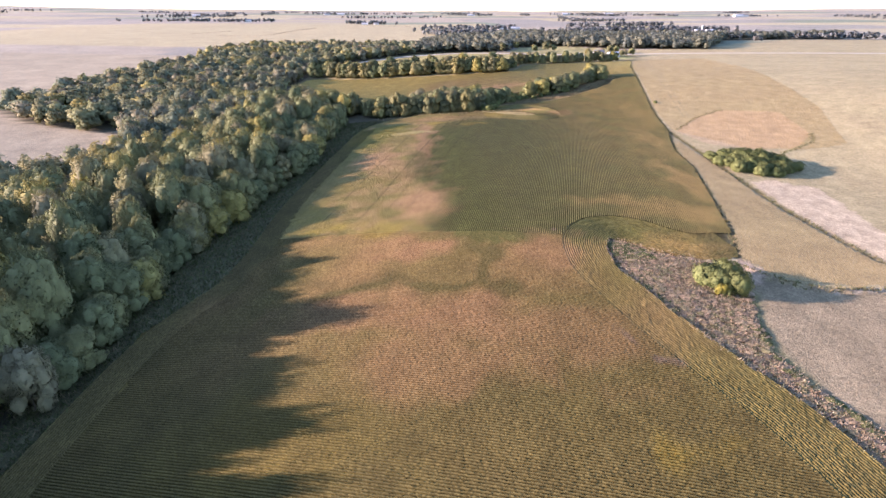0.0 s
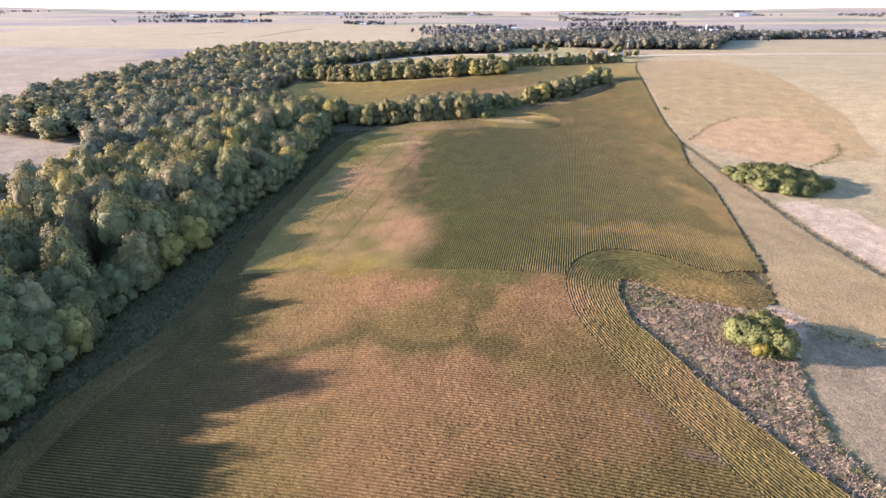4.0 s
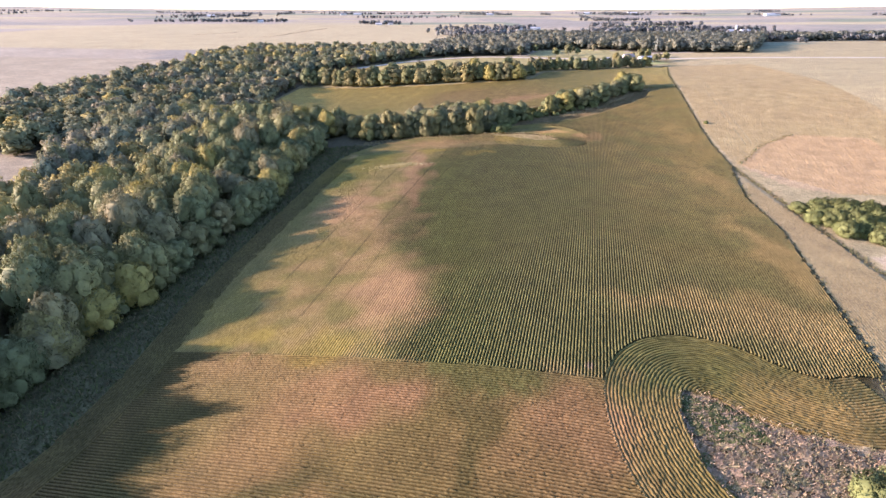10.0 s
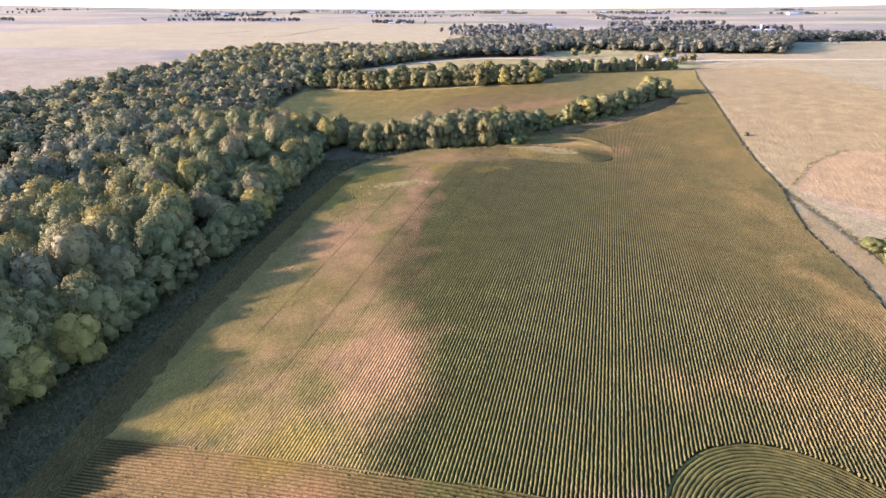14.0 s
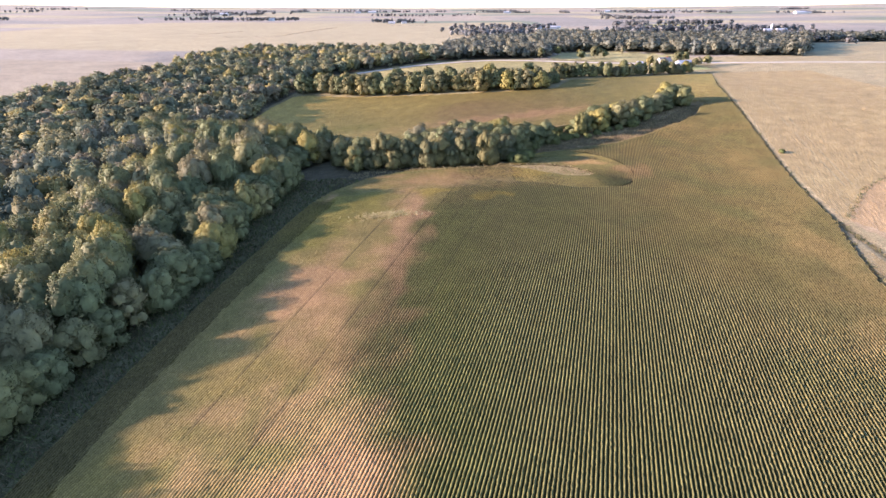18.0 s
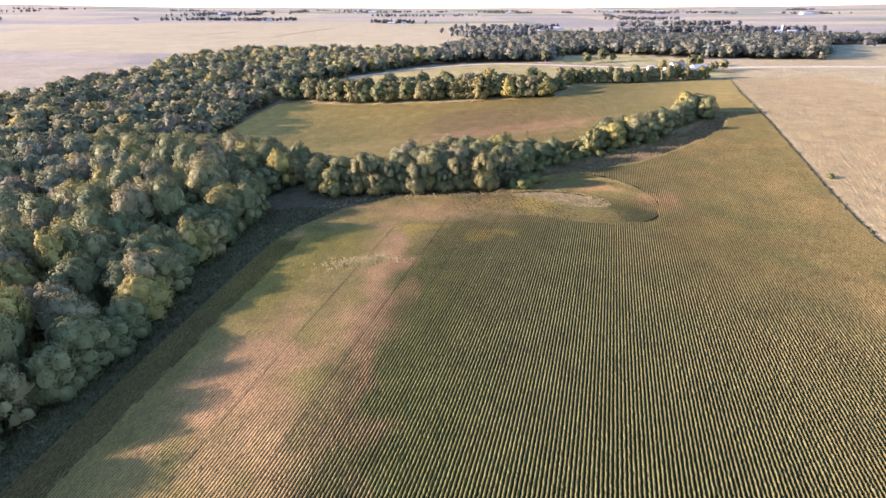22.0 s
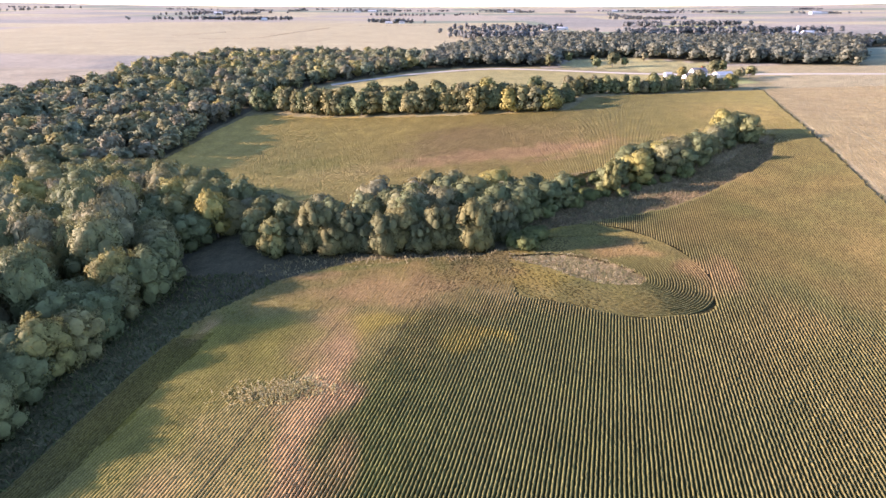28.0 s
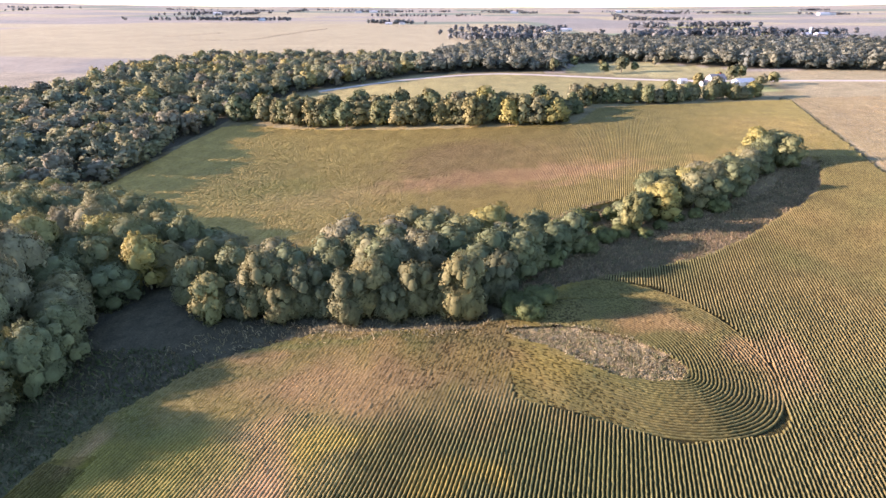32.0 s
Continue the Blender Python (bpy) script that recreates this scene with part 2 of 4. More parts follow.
STRIP = [(-60, 425), (-20, 410)] + [(x + 1.5, y - 3) for x, y in NORTH[1:]] + [(215, 532), (195, 548), (100, 505), (60, 475), (-45, 505)]
MOUND = [(176, 342), (205, 376), (234, 392), (267, 376), (256, 326), (230, 299), (196, 302), (182, 312)]
WOODS = [(-108, 40), (-104, 110), (-100, 150), (-94, 190), (-88, 240), (-80, 272), (-72, 305), (-66, 335), (-62, 371), (-57, 400), (-54, 420), (-52, 440), (-44, 474), (-62, 494),
         (-98, 528), (-138, 548), (-180, 560), (-200, 480), (-205, 404), (-186, 366), (-195, 328), (-214, 286), (-250, 270), (-255, 130), (-250, 45)]
WOODS_NORTH = [(-180, 562), (-138, 550), (-137, 600), (-135, 660), (-128, 706), (-120, 760), (-100, 800), (-42, 838), (-42, 850), (16, 885), (20, 1000), (-100, 1020), (-250, 1020), (-300, 960),
               (-292, 780), (-312, 720), (-332, 600), (-345, 484), (-290, 434), (-217, 406), (-203, 480)]
WOODS_FAR = [(16, 885), (47, 896), (160, 886), (185, 955), (262, 948), (320, 885), (350, 868), (460, 842), (525, 938), (600, 1060), (660, 1150), (800, 1185), (1000, 1240), (1000, 1265), (790, 1225),
             (640, 1200), (560, 1235), (470, 1240), (340, 1180), (300, 1330), (200, 1260), (190, 1130), (130, 1150), (70, 1110), (20, 1000)]
ROAD = [(-75, 806), (-38, 823), (0, 846), (47, 866), (75, 874), (104, 873), (175, 837), (226, 812), (263, 802), (300, 795), (420, 775), (640, 740), (1200, 690)]

GREEN, PINK, TAN, YELLOW, OLIVE = (np.array(c) for c in ((0.214, 0.226, 0.070), (0.60, 0.385, 0.20), (0.54, 0.405, 0.16), (0.50, 0.40, 0.085), (0.29, 0.245, 0.080)))
LUSH, DUST, DEEP = np.array((0.216, 0.243, 0.060)), np.array((0.40, 0.31, 0.25)), np.array((0.215, 0.195, 0.06))
# patches where the crop has turned: place, half widths along x and y, colour, how much
SOUTH_PATCHES = [(3, 176, 17, 8, PINK, 1), (-17, 143, 22, 12, PINK, .8), (12, 132, 22, 12, PINK, .9), (47, 165, 14, 12, PINK, .8), (7, 112, 26, 12, PINK, .6), (44, 120, 22, 16, PINK, .6),
                 # DEEP at (-42, 84): greener corn, dark also for the woods' shade
                 (-16, 154, 17, 6, DEEP, 1), (8, 148, 16, 4, DEEP, 1), (26, 158, 5, 20, DEEP, .9), (-42, 84, 45, 22, DEEP, .8), (20, 98, 14, 6, DEEP, .5), (-31, 206, 11, 6, YELLOW, 1), (-10, 198, 10, 8, YELLOW, .8), (55, 81, 8, 5, YELLOW, .9),
                 (-36, 92, 26, 16, YELLOW, .4), (-60, 108, 10, 14, OLIVE, .6), (62, 140, 8, 20, OLIVE, .5), (63, 108, 2, 3, DUST, .8), (58, 119, 1.5, 3, DUST, .6), (54, 181, 1.5, 2, DUST, .8)]
WEST_PATCHES = [(-18, 300, 13, 24, PINK, .85), (-26, 343, 14, 18, np.array((0.285, 0.27, 0.05)), .85), (-40, 322, 8, 40, OLIVE * 0.5 + LUSH * 0.5, .8), (-18, 262, 24, 9, OLIVE * 0.7 + YELLOW * 0.3, .75), (-4, 345, 6, 20, OLIVE * 0.7 + TAN * 0.2 + LUSH * 0.15, .7), (6, 222, 12, 20, PINK, .9), (-3, 266, 8, 30, PINK, .4), (-32, 366, 14, 24, YELLOW, .45), (-46, 270, 9, 50, OLIVE, .6), (-40, 225, 12, 20, YELLOW, .4),
                (12, 352, 5, 30, TAN, .6), (8, 384, 42, 24, OLIVE * 0.8 + TAN * 0.2, .75), (-16, 372, 22, 20, np.array((0.285, 0.27, 0.045)), .9), (10, 330, 7, 60, PINK, .8), (14, 362, 5, 22, PINK, .8), (2, 355, 7, 2.5, np.array((0.62, 0.52, 0.28)), .8), (20, 379, 8, 6, YELLOW, .9), (44, 373, 6, 4, YELLOW, .6), (-28, 385, 6, 5, PINK, .7), (-5, 408, 7, 3, PINK, .5)]
EAST_PATCHES = [(87, 206, 22, 7, TAN, .7), (110, 196, 22, 11, TAN, .8), (131, 238, 8, 34, TAN, .8), (149, 310, 8, 40, TAN, .5), (100, 167, 22, 9, TAN, .9), (116, 404, 7, 12, PINK, .5), (172, 410, 8, 40, TAN, .3),
                (94, 420, 14, 7, PINK, .5), (70, 440, 14, 6, YELLOW, .6), (150, 480, 30, 8, TAN, .35), (78, 176, 8, 4, GREEN, .8)]
NORTH_PATCHES = [(48, 590, 30, 28, PINK * 0.6, .7), (-40, 560, 30, 22, LUSH * 0.6 + YELLOW * 0.3, .6), (65, 575, 55, 42, TAN * 0.6 + OLIVE * 0.2, .8), (96, 548, 34, 14, PINK, .8), (-15, 545, 40, 16, TAN, .5), (45, 555, 34, 14, PINK, .7), (215, 590, 30, 40, TAN, .25), (180, 540, 30, 14, TAN, .5), (-70, 590, 45, 40, OLIVE, .4), (26, 399, 26, 8, PINK, .5), (20.7, 378.5, 6, 4, YELLOW, 1), (46, 370, 5, 3, YELLOW, .8), (-20, 388, 12, 6, LUSH, .6), (10, 414, 40, 3, LUSH, .7),
                 (60, 403, 22, 8, YELLOW, .5), (84, 388, 20, 6, OLIVE, .6)]


def blend(a, b, k):
    return a + (b - a) * np.asarray(k)[..., None]


DRY_EDGE = [(186, 6), (202, 10), (215, 15), (226, 15), (252, 5), (265, 1), (282, 2), (307, 7), (341, 14), (360, 19), (385, 28), (410, 34)]


def west_share(x, y):
    """How far a place lies in the dry strip along the woods."""
    e = np.interp(y, [p[0] for p in DRY_EDGE], [p[1] for p in DRY_EDGE])
    return np.clip((e - x + 1.3 * ripple(x, y, 22, 1) + 1.5 * ripple(x, y, 7, 5) + 1.8 * ripple(x, y, 2.5, 18)) / 13 + 0.5, 0, 1)


def calm(x, y):
    """How far the rows run together: in the dry strip somewhat, in the thin corn below the tree belt more."""
    thin = np.clip((y - 380 - 0.15 * (x - 30) + 4 * ripple(x, y, 25, 15)) / 14, 0, 1) * np.clip((70 - x) / 14, 0, 1)
    return np.maximum(0.58 * west_share(x, y) * (y < 470), 1.0 * thin * (y < 440))


def crop(x, y):
    """The corn's colour: green in the hill's middle, dry and pink or yellow in patches, deepened by the woods for their
    shade.
    """
    x, y = np.asarray(x, float), np.asarray(y, float)
    wx, wy = x + 5 * ripple(x, y, 40, 1), y + 5 * ripple(x, y, 40, 2)
    west = west_share(x, y)
    south = np.clip((188 - 0.29 * (x - 9) - y - 9 * np.clip((x - 12) / 8, 0, 1) * np.clip((50 - x) / 8, 0, 1) + 3 * ripple(x, y, 12, 19)) / 7 + 0.5, 0, 1)
    up = np.clip((wy - 315) / 50, 0, 1)
    green = blend(GREEN, LUSH, 0.8 * np.clip(1.2 - np.abs(x - 24) / 16, 0, 1) + 0.15 * ripple(x, y, 60, 13).clip(0, 1))
    green = blend(green, OLIVE * 0.75 + TAN * 0.25, np.clip((x - 70) / 70, 0, 0.8) * np.clip(0.7 + 0.5 * ripple(x, y, 45, 14), 0, 1))
    mottle = np.clip(0.5 + 0.9 * ripple(x, y, 26, 16), 0, 1)
    dry = blend(blend(TAN * 0.62 + PINK * 0.2 + OLIVE * 0.12, OLIVE * 0.6 + YELLOW * 0.15 + LUSH * 0.3, 0.9 * mottle), blend(OLIVE * 0.75 + YELLOW * 0.2 + LUSH * 0.15, TAN * 0.6 + OLIVE * 0.4, 0.6 * mottle), up)
    c = blend(green, dry, west * 0.95)
    thin = np.clip((wy - 380) / 14, 0, 1) * np.clip((80 - wx) / 25, 0, 1)
    c = blend(c, blend(OLIVE * 0.75 + YELLOW * 0.3, TAN * 0.6 + PINK * 0.2 + OLIVE * 0.2, 0.75 * mottle), thin)
    s = np.clip(0.5 + 0.6 * ripple(x, y, 45, 6), 0, 1) * np.clip((y - 95) / 45, 0.1, 1)
    c = blend(c, blend(OLIVE * 0.75 + LUSH * 0.2 + TAN * 0.15, TAN * 0.5 + PINK * 0.45, 0.8 * s), south)
    c = blend(c, blend(OLIVE * 0.4 + YELLOW * 0.3 + TAN * 0.3, OLIVE * 0.55 + GREEN * 0.5, np.clip((x - 60) / 90, 0, 1)), np.clip((y - 470) / 40, 0, 1))
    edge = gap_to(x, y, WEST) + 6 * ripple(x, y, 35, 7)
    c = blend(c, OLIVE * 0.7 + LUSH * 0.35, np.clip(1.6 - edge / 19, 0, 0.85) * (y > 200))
    # margin by the woods: greener corn, its dark tone partly painted shade
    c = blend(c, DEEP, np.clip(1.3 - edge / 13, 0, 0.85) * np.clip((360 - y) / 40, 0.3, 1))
    for px, py, rx, ry, pc, k in SOUTH_PATCHES + WEST_PATCHES + EAST_PATCHES + NORTH_PATCHES:
        w = k * np.clip(1.6 * np.exp(-((wx - px) / rx) ** 2 - ((wy - py) / ry) ** 2) - 0.25 + 0.2 * ripple(x, y, 14, 8), 0, 1) * (np.abs(wx - px) < 3 * rx) * (np.abs(wy - py) < 3 * ry)
        c = blend(c, pc, w)
    return c * (1 + 0.09 * ripple(x, y, 22, 9) + 0.05 * ripple(x, y, 6, 17))[:, None] * np.array((1.09, 1.0, 0.86))


STRAW, DRY = np.array((0.315, 0.266, 0.143)), np.array((0.302, 0.25, 0.136))


def straw(x, y):
    """The ripe corn of the neighbour's field."""
    m = np.clip(0.5 + 0.6 * ripple(x, y, 90, 11), 0, 1)[:, None]
    c = STRAW * (1 - m) + DRY * m
    k = inside(x, y, MOUND)[:, None] * 0.4
    c = c * (1 - k) + np.array((0.46, 0.31, 0.19)) * k
    return c * (1 + 0.10 * ripple(x, y, 25, 12))[:, None]


def north_of_header(x, y):
    return y > np.interp(x, [p[0] for p in HEADER], [p[1] for p in HEADER])


def cover(x, y):
    """What grows on the ground, as a colour; under the corn with the row gaps' shade in it."""
    d = np.hypot(x, y - 300)
    fx, fy = np.floor((x + 0.1 * y + 300) / 430), np.floor((y - 0.05 * x) / 270)
    h = (np.sin(fx * 127.1 + fy * 311.7) * 43758.5453) % 1
    kinds = np.array([(0.34, 0.295, 0.185), (0.29, 0.255, 0.20), (0.32, 0.275, 0.20), (0.25, 0.23, 0.185), (0.18, 0.205, 0.135), (0.37, 0.32, 0.19)])
    c = kinds[(h * 6).astype(int).clip(0, 5)] * (1 + 0.06 * ripple(x, y, 300, 20))[:, None]
    near = (y < 900) & (np.abs(x) < 700)
    west = near & (x < -40)
    c[west] = np.array((0.31, 0.262, 0.175)) * (1 + 0.1 * ripple(x, y, 60, 21))[west][:, None]
    right = (x > np.interp(y, [p[1] for p in EAST], [p[0] for p in EAST])) & (y > 140) & (y < 790) & (x < 1000)
    right |= (x > 285) & (x < 1700) & (y > 700) & (y < np.clip(845 + 0.95 * (x - 455), 845, 1190))
    c[right] = straw(x[right], y[right])

    def lay(poly, colour, vary=0.12, size=18):
        nonlocal c
        w = inside(x + 1.2 * ripple(x, y, 9, 30), y + 1.2 * ripple(x, y, 9, 31), poly)
        col = colour(x[w], y[w]) if callable(colour) else np.array(colour)[None]
        c[w] = col * (1 + vary * ripple(x[w], y[w], size, 32))[:, None]

    lay(PASTURE, lambda a, b: np.array((0.25, 0.203, 0.125)) * (1 + 0.09 * np.sin(1.25 * gap_to(a, b, PASTURE[14:]) + 2 * ripple(a, b, 40, 33)))[:, None], 0.12, 30)
    w = (np.exp(-(gap_to(x, y, PASTURE[11:]) / 2.2) ** 2) * inside(x, y, PASTURE))[:, None]
    c = c * (1 - w) + np.array((0.17, 0.175, 0.07)) * w
    lay(BARE, (0.42, 0.335, 0.22), 0.14)
    lay([(104, 156), (113, 158), (117, 149), (111, 143), (105, 148)], (0.42, 0.32, 0.22), 0.15, 5)
    lay([(-128, -60), (-99, -60), (-97, 20), (-125, 20)], (0.17, 0.155, 0.085), 0.3, 12)
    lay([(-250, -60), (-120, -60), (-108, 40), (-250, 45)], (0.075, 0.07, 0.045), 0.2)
    lay([(118, -60), (104, 40), (122, 40), (136, -60)], (0.30, 0.235, 0.17), 0.2, 7)
    # ground under the rows: crop colour dimmed to carry the gaps' shade
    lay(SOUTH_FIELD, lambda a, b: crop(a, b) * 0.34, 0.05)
    lay(SEAM, (0.115, 0.115, 0.058), 0.3, 12)
    lay(STRIP, lambda a, b: blend(np.array((0.13, 0.115, 0.065)), np.array((0.25, 0.19, 0.10)), np.clip((a - 60) / 30, 0, 1)), 0.25, 14)
    lay([(-1100, 1040), (-100, 1025), (60, 1130), (150, 1320), (300, 2150), (-1000, 2250)], (0.36, 0.305, 0.175), 0.06, 160)
    lay([(280, 1370), (420, 1340), (500, 1600), (330, 1680)], (0.19, 0.23, 0.13), 0.08, 90)
    lay([(560, 1640), (800, 1600), (860, 1900), (640, 1960)], (0.42, 0.38, 0.15), 0.08, 90)
    lay([(-150, 545), (-130, 870), (50, 905), (330, 820), (300, 690), (230, 560), (60, 470)], (0.21, 0.18, 0.09), 0.2, 30)
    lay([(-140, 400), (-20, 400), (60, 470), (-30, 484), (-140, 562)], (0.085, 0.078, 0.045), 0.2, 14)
    lay(FIELD_3, (0.27, 0.235, 0.095), 0.12, 50)
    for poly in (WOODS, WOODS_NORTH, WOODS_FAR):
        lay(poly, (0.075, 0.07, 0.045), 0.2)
    # soil between the rows painted dark, as the shade down in the gaps
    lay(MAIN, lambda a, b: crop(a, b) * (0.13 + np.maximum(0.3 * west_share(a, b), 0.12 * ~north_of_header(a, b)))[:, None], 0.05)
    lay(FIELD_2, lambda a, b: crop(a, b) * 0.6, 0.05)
    lay(DITCH, (0.30, 0.235, 0.17), 0.2, 7)
    lay(POCKET, (0.25, 0.20, 0.11), 0.25, 6)
    lay([(160, 880), (190, 850), (260, 815), (310, 805), (320, 880), (262, 945), (190, 950)], (0.30, 0.27, 0.12), 0.2, 30)
    lay([(255, 740), (300, 735), (310, 800), (262, 800)], (0.25, 0.27, 0.11), 0.15)
    for line in (EAST, CREEK):
        w = np.exp(-(gap_to(x, y, line) / 2.2) ** 2)[:, None]
        c = c * (1 - w) + np.array((0.19, 0.155, 0.09)) * w
    return c


def graded(lo, a, b, hi, step, grow=1.09):
    """Coordinates with an even step from a to b and ever wider ones out to lo and hi."""
    mid = list(np.arange(a, b, step))
    s, p, left = step, a, []
    while p > lo:
        s *= grow
        p -= s
        left.append(p)
    s, p = step, mid[-1]
    while p < hi:
        s *= grow
        p += s
        mid.append(p)
    return np.array(left[::-1] + mid)


gx, gy = graded(-6000, -130, 215, 6000, 1.8, 1.07), graded(-1500, 40, 560, 5900, 1.8, 1.05)
GX, GY = np.meshgrid(gx, gy)
GZ = soil(GX, GY)
idx = np.arange(GX.size).reshape(GX.shape)
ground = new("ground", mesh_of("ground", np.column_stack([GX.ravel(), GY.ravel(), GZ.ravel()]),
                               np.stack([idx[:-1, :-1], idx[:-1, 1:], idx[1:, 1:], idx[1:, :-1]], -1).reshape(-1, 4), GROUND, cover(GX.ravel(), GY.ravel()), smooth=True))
tagged(ground, "rolling farmland of dry grass and ripe fields", "ground", kind="structure")

# ---------------------------------------------------------------- corn rows


def strips(px, py, keep, colour, high, wide, sway=0.08, dry=0.2, foot_shade=0.75, rough=1.0, jag=1.0, bump=0.0):
    """Rows of corn as uneven ridges: px, py hold one row of plants a line; keep says where plants stand."""
    dx, dy = np.gradient(px, axis=1), np.gradient(py, axis=1)
    ln = np.hypot(dx, dy) + 1e-9
    nx, ny = dy / ln, -dx / ln
    r = rng.normal(0, 1, (3,) + px.shape).clip(-2, 2)
    z = height(px, py)
    lift = high * (1 + 0.10 * jag * r[1]) + bump * r[1]
    tilt, head = 0.16 * high * jag * r[2] + 0.5 * bump * r[2], 0.36 * wide
    mx, my = px + sway * r[0] * nx, py + sway * r[0] * ny
    ring = [np.stack([px - wide * nx, py - wide * ny, z + 0.05], -1), np.stack([mx - head * nx, my - head * ny, z + lift - tilt], -1),
            np.stack([mx + head * nx, my + head * ny, z + lift + tilt], -1), np.stack([px + wide * nx, py + wide * ny, z + 0.05], -1)]
    verts = np.stack(ring, 2).reshape(-1, 3)
    n = np.arange(px.size).reshape(px.shape) * 4
    run = keep[:, 1:] & keep[:, :-1]
    a, b = n[:, :-1][run], n[:, 1:][run]
    quads = np.concatenate([np.stack([a + k, a + k + 1, b + k + 1, b + k], -1) for k in (0, 1, 2)])
    used = np.unique(quads)
    back = np.zeros(len(verts), np.int64)
    back[used] = np.arange(len(used))
    c = colour(verts[used, 0], verts[used, 1])
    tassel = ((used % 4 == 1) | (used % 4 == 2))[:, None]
    low = foot_shade(verts[used, 0], verts[used, 1])[:, None] if callable(foot_shade) else foot_shade
    # row feet: browner low leaves, darkened also for the shade of the gaps
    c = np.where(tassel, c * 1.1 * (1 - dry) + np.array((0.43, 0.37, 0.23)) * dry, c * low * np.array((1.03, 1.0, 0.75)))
    return verts[used], back[quads], c * (1 + 0.11 * rough * rng.normal(0, 1, (len(used), 1)).clip(-2, 2))


def straight_rows(poly, way, step, spacing, without=()):
    side = Vector((way.y, -way.x))
    p = np.array(poly)
    u, v = p @ np.array(way), p @ np.array(side)
    U, V = np.meshgrid(np.arange(u.min(), u.max(), step), np.arange(v.min(), v.max(), spacing))
    U = U + rng.uniform(-0.5, 0.5, U.shape) * step * 0.5
    x, y = U * way.x + V * side.x, U * way.y + V * side.y
    keep = inside(x + 0.8 * ripple(x, y, 6, 40), y + 0.8 * ripple(x, y, 6, 41), poly)
    for w in without:
        keep &= ~w(x, y, U, V)
    some = keep.any(1)
    return x[some], y[some], keep[some]


def curved_rows(line, first, count, step, spacing=0.76, side=1):
    base = spaced(rounded(line, 4), step)
    d = np.gradient(base, axis=0)
    d = d / np.hypot(d[:, 0], d[:, 1])[:, None]
    for _ in range(3):
        d[1:-1] = (d[:-2] + d[1:-1] + d[2:]) / 3
    nrm = np.column_stack([-d[:, 1], d[:, 0]]) * side
    off = (first + spacing * np.arange(count))[:, None]
    return base[None, :, 0] + off * nrm[None, :, 0], base[None, :, 1] + off * nrm[None, :, 1]


GULLY_PATH = DITCH_WEST[:-2] + [(67, 164), (69, 172), (74, 177), (81, 175), (87, 168), (95, 163), (104, 160), (115, 162)]
GULLY_CURVE = [tuple(p) for p in spaced(rounded(GULLY_PATH, 4), 3.0)]
POCKET_LINE = [(58, 438), (78, 438), (96, 431), (105.5, 417), (107, 402), (102, 389), (87, 387), (70, 395), (52, 402), (30, 406), (8, 409)]


MARGIN_LINE = WEST[:11]                              # end rows beside the woods


def in_bends(x, y, U=None, V=None):
    return ((gap_to(x, y, MARGIN_LINE) < 10.6 + 1.5 * ripple(x, y, 12, 46)) & (y < 380)) | (gap_to(x, y, GULLY_CURVE) < 14.6) | ((gap_to(x, y, POCKET_LINE) < 7.6) | inside(x, y, POCKET_LINE + [(10, 425), (52, 440)])) & (x > 57 + 1.5 * ripple(x, y, 9, 47))


def wheel_marks(x, y):
    """How much a row is darkened in colour, in place of the dark gap where the sprayer drives."""
    v = x * ACROSS.x + y * ACROSS.y
    k = np.zeros(np.shape(x))
    for m in (-97.0, -79.5, -70.0, -61.0):
        k = np.maximum(k, (np.abs(v - m + 0.25 * ripple(x, y, 80, 42)) < 0.42) * np.clip(0.75 + 0.5 * ripple(x, y, 30, 43), 0, 1) * (0.75 if m < -75 else 0.4))
    return k * (y > 215) * (y < 392)


def corn(name, parts, label):
    v, q, c, at = [], [], [], 0
    for pv, pq, pc in parts:
        v.append(pv), q.append(pq + at), c.append(pc)
        at += len(pv)
    return tagged(new(name, mesh_of(name, np.concatenate(v), np.concatenate(q), CORN, np.concatenate(c))), label, "corn", kind="stuff")


north = straight_rows(MAIN, ROWS, 0.5, 0.76, [lambda x, y, U, V: ~north_of_header(x, y + 0.7), in_bends])
south = straight_rows([p for p in MAIN], ACROSS, 0.32, 0.76, [lambda x, y, U, V: north_of_header(x, y) | (y < 55), in_bends])
gully = curved_rows(GULLY_PATH, -6.04, 28, 0.5)
behind = straight_rows(SOUTH_FIELD, ACROSS, 1.2, 0.76, [in_bends])
margin = curved_rows(MARGIN_LINE, 0.6, 14, 0.5, side=-1)
pocket = curved_rows(POCKET_LINE, -19.06, 36, 0.45)
inm = lambda r: inside(r[0], r[1], MAIN)
loose, smooth = calm(north[0], north[1]), np.clip((98 - pocket[0]) / 22, 0, 1) * (pocket[1] < 432)
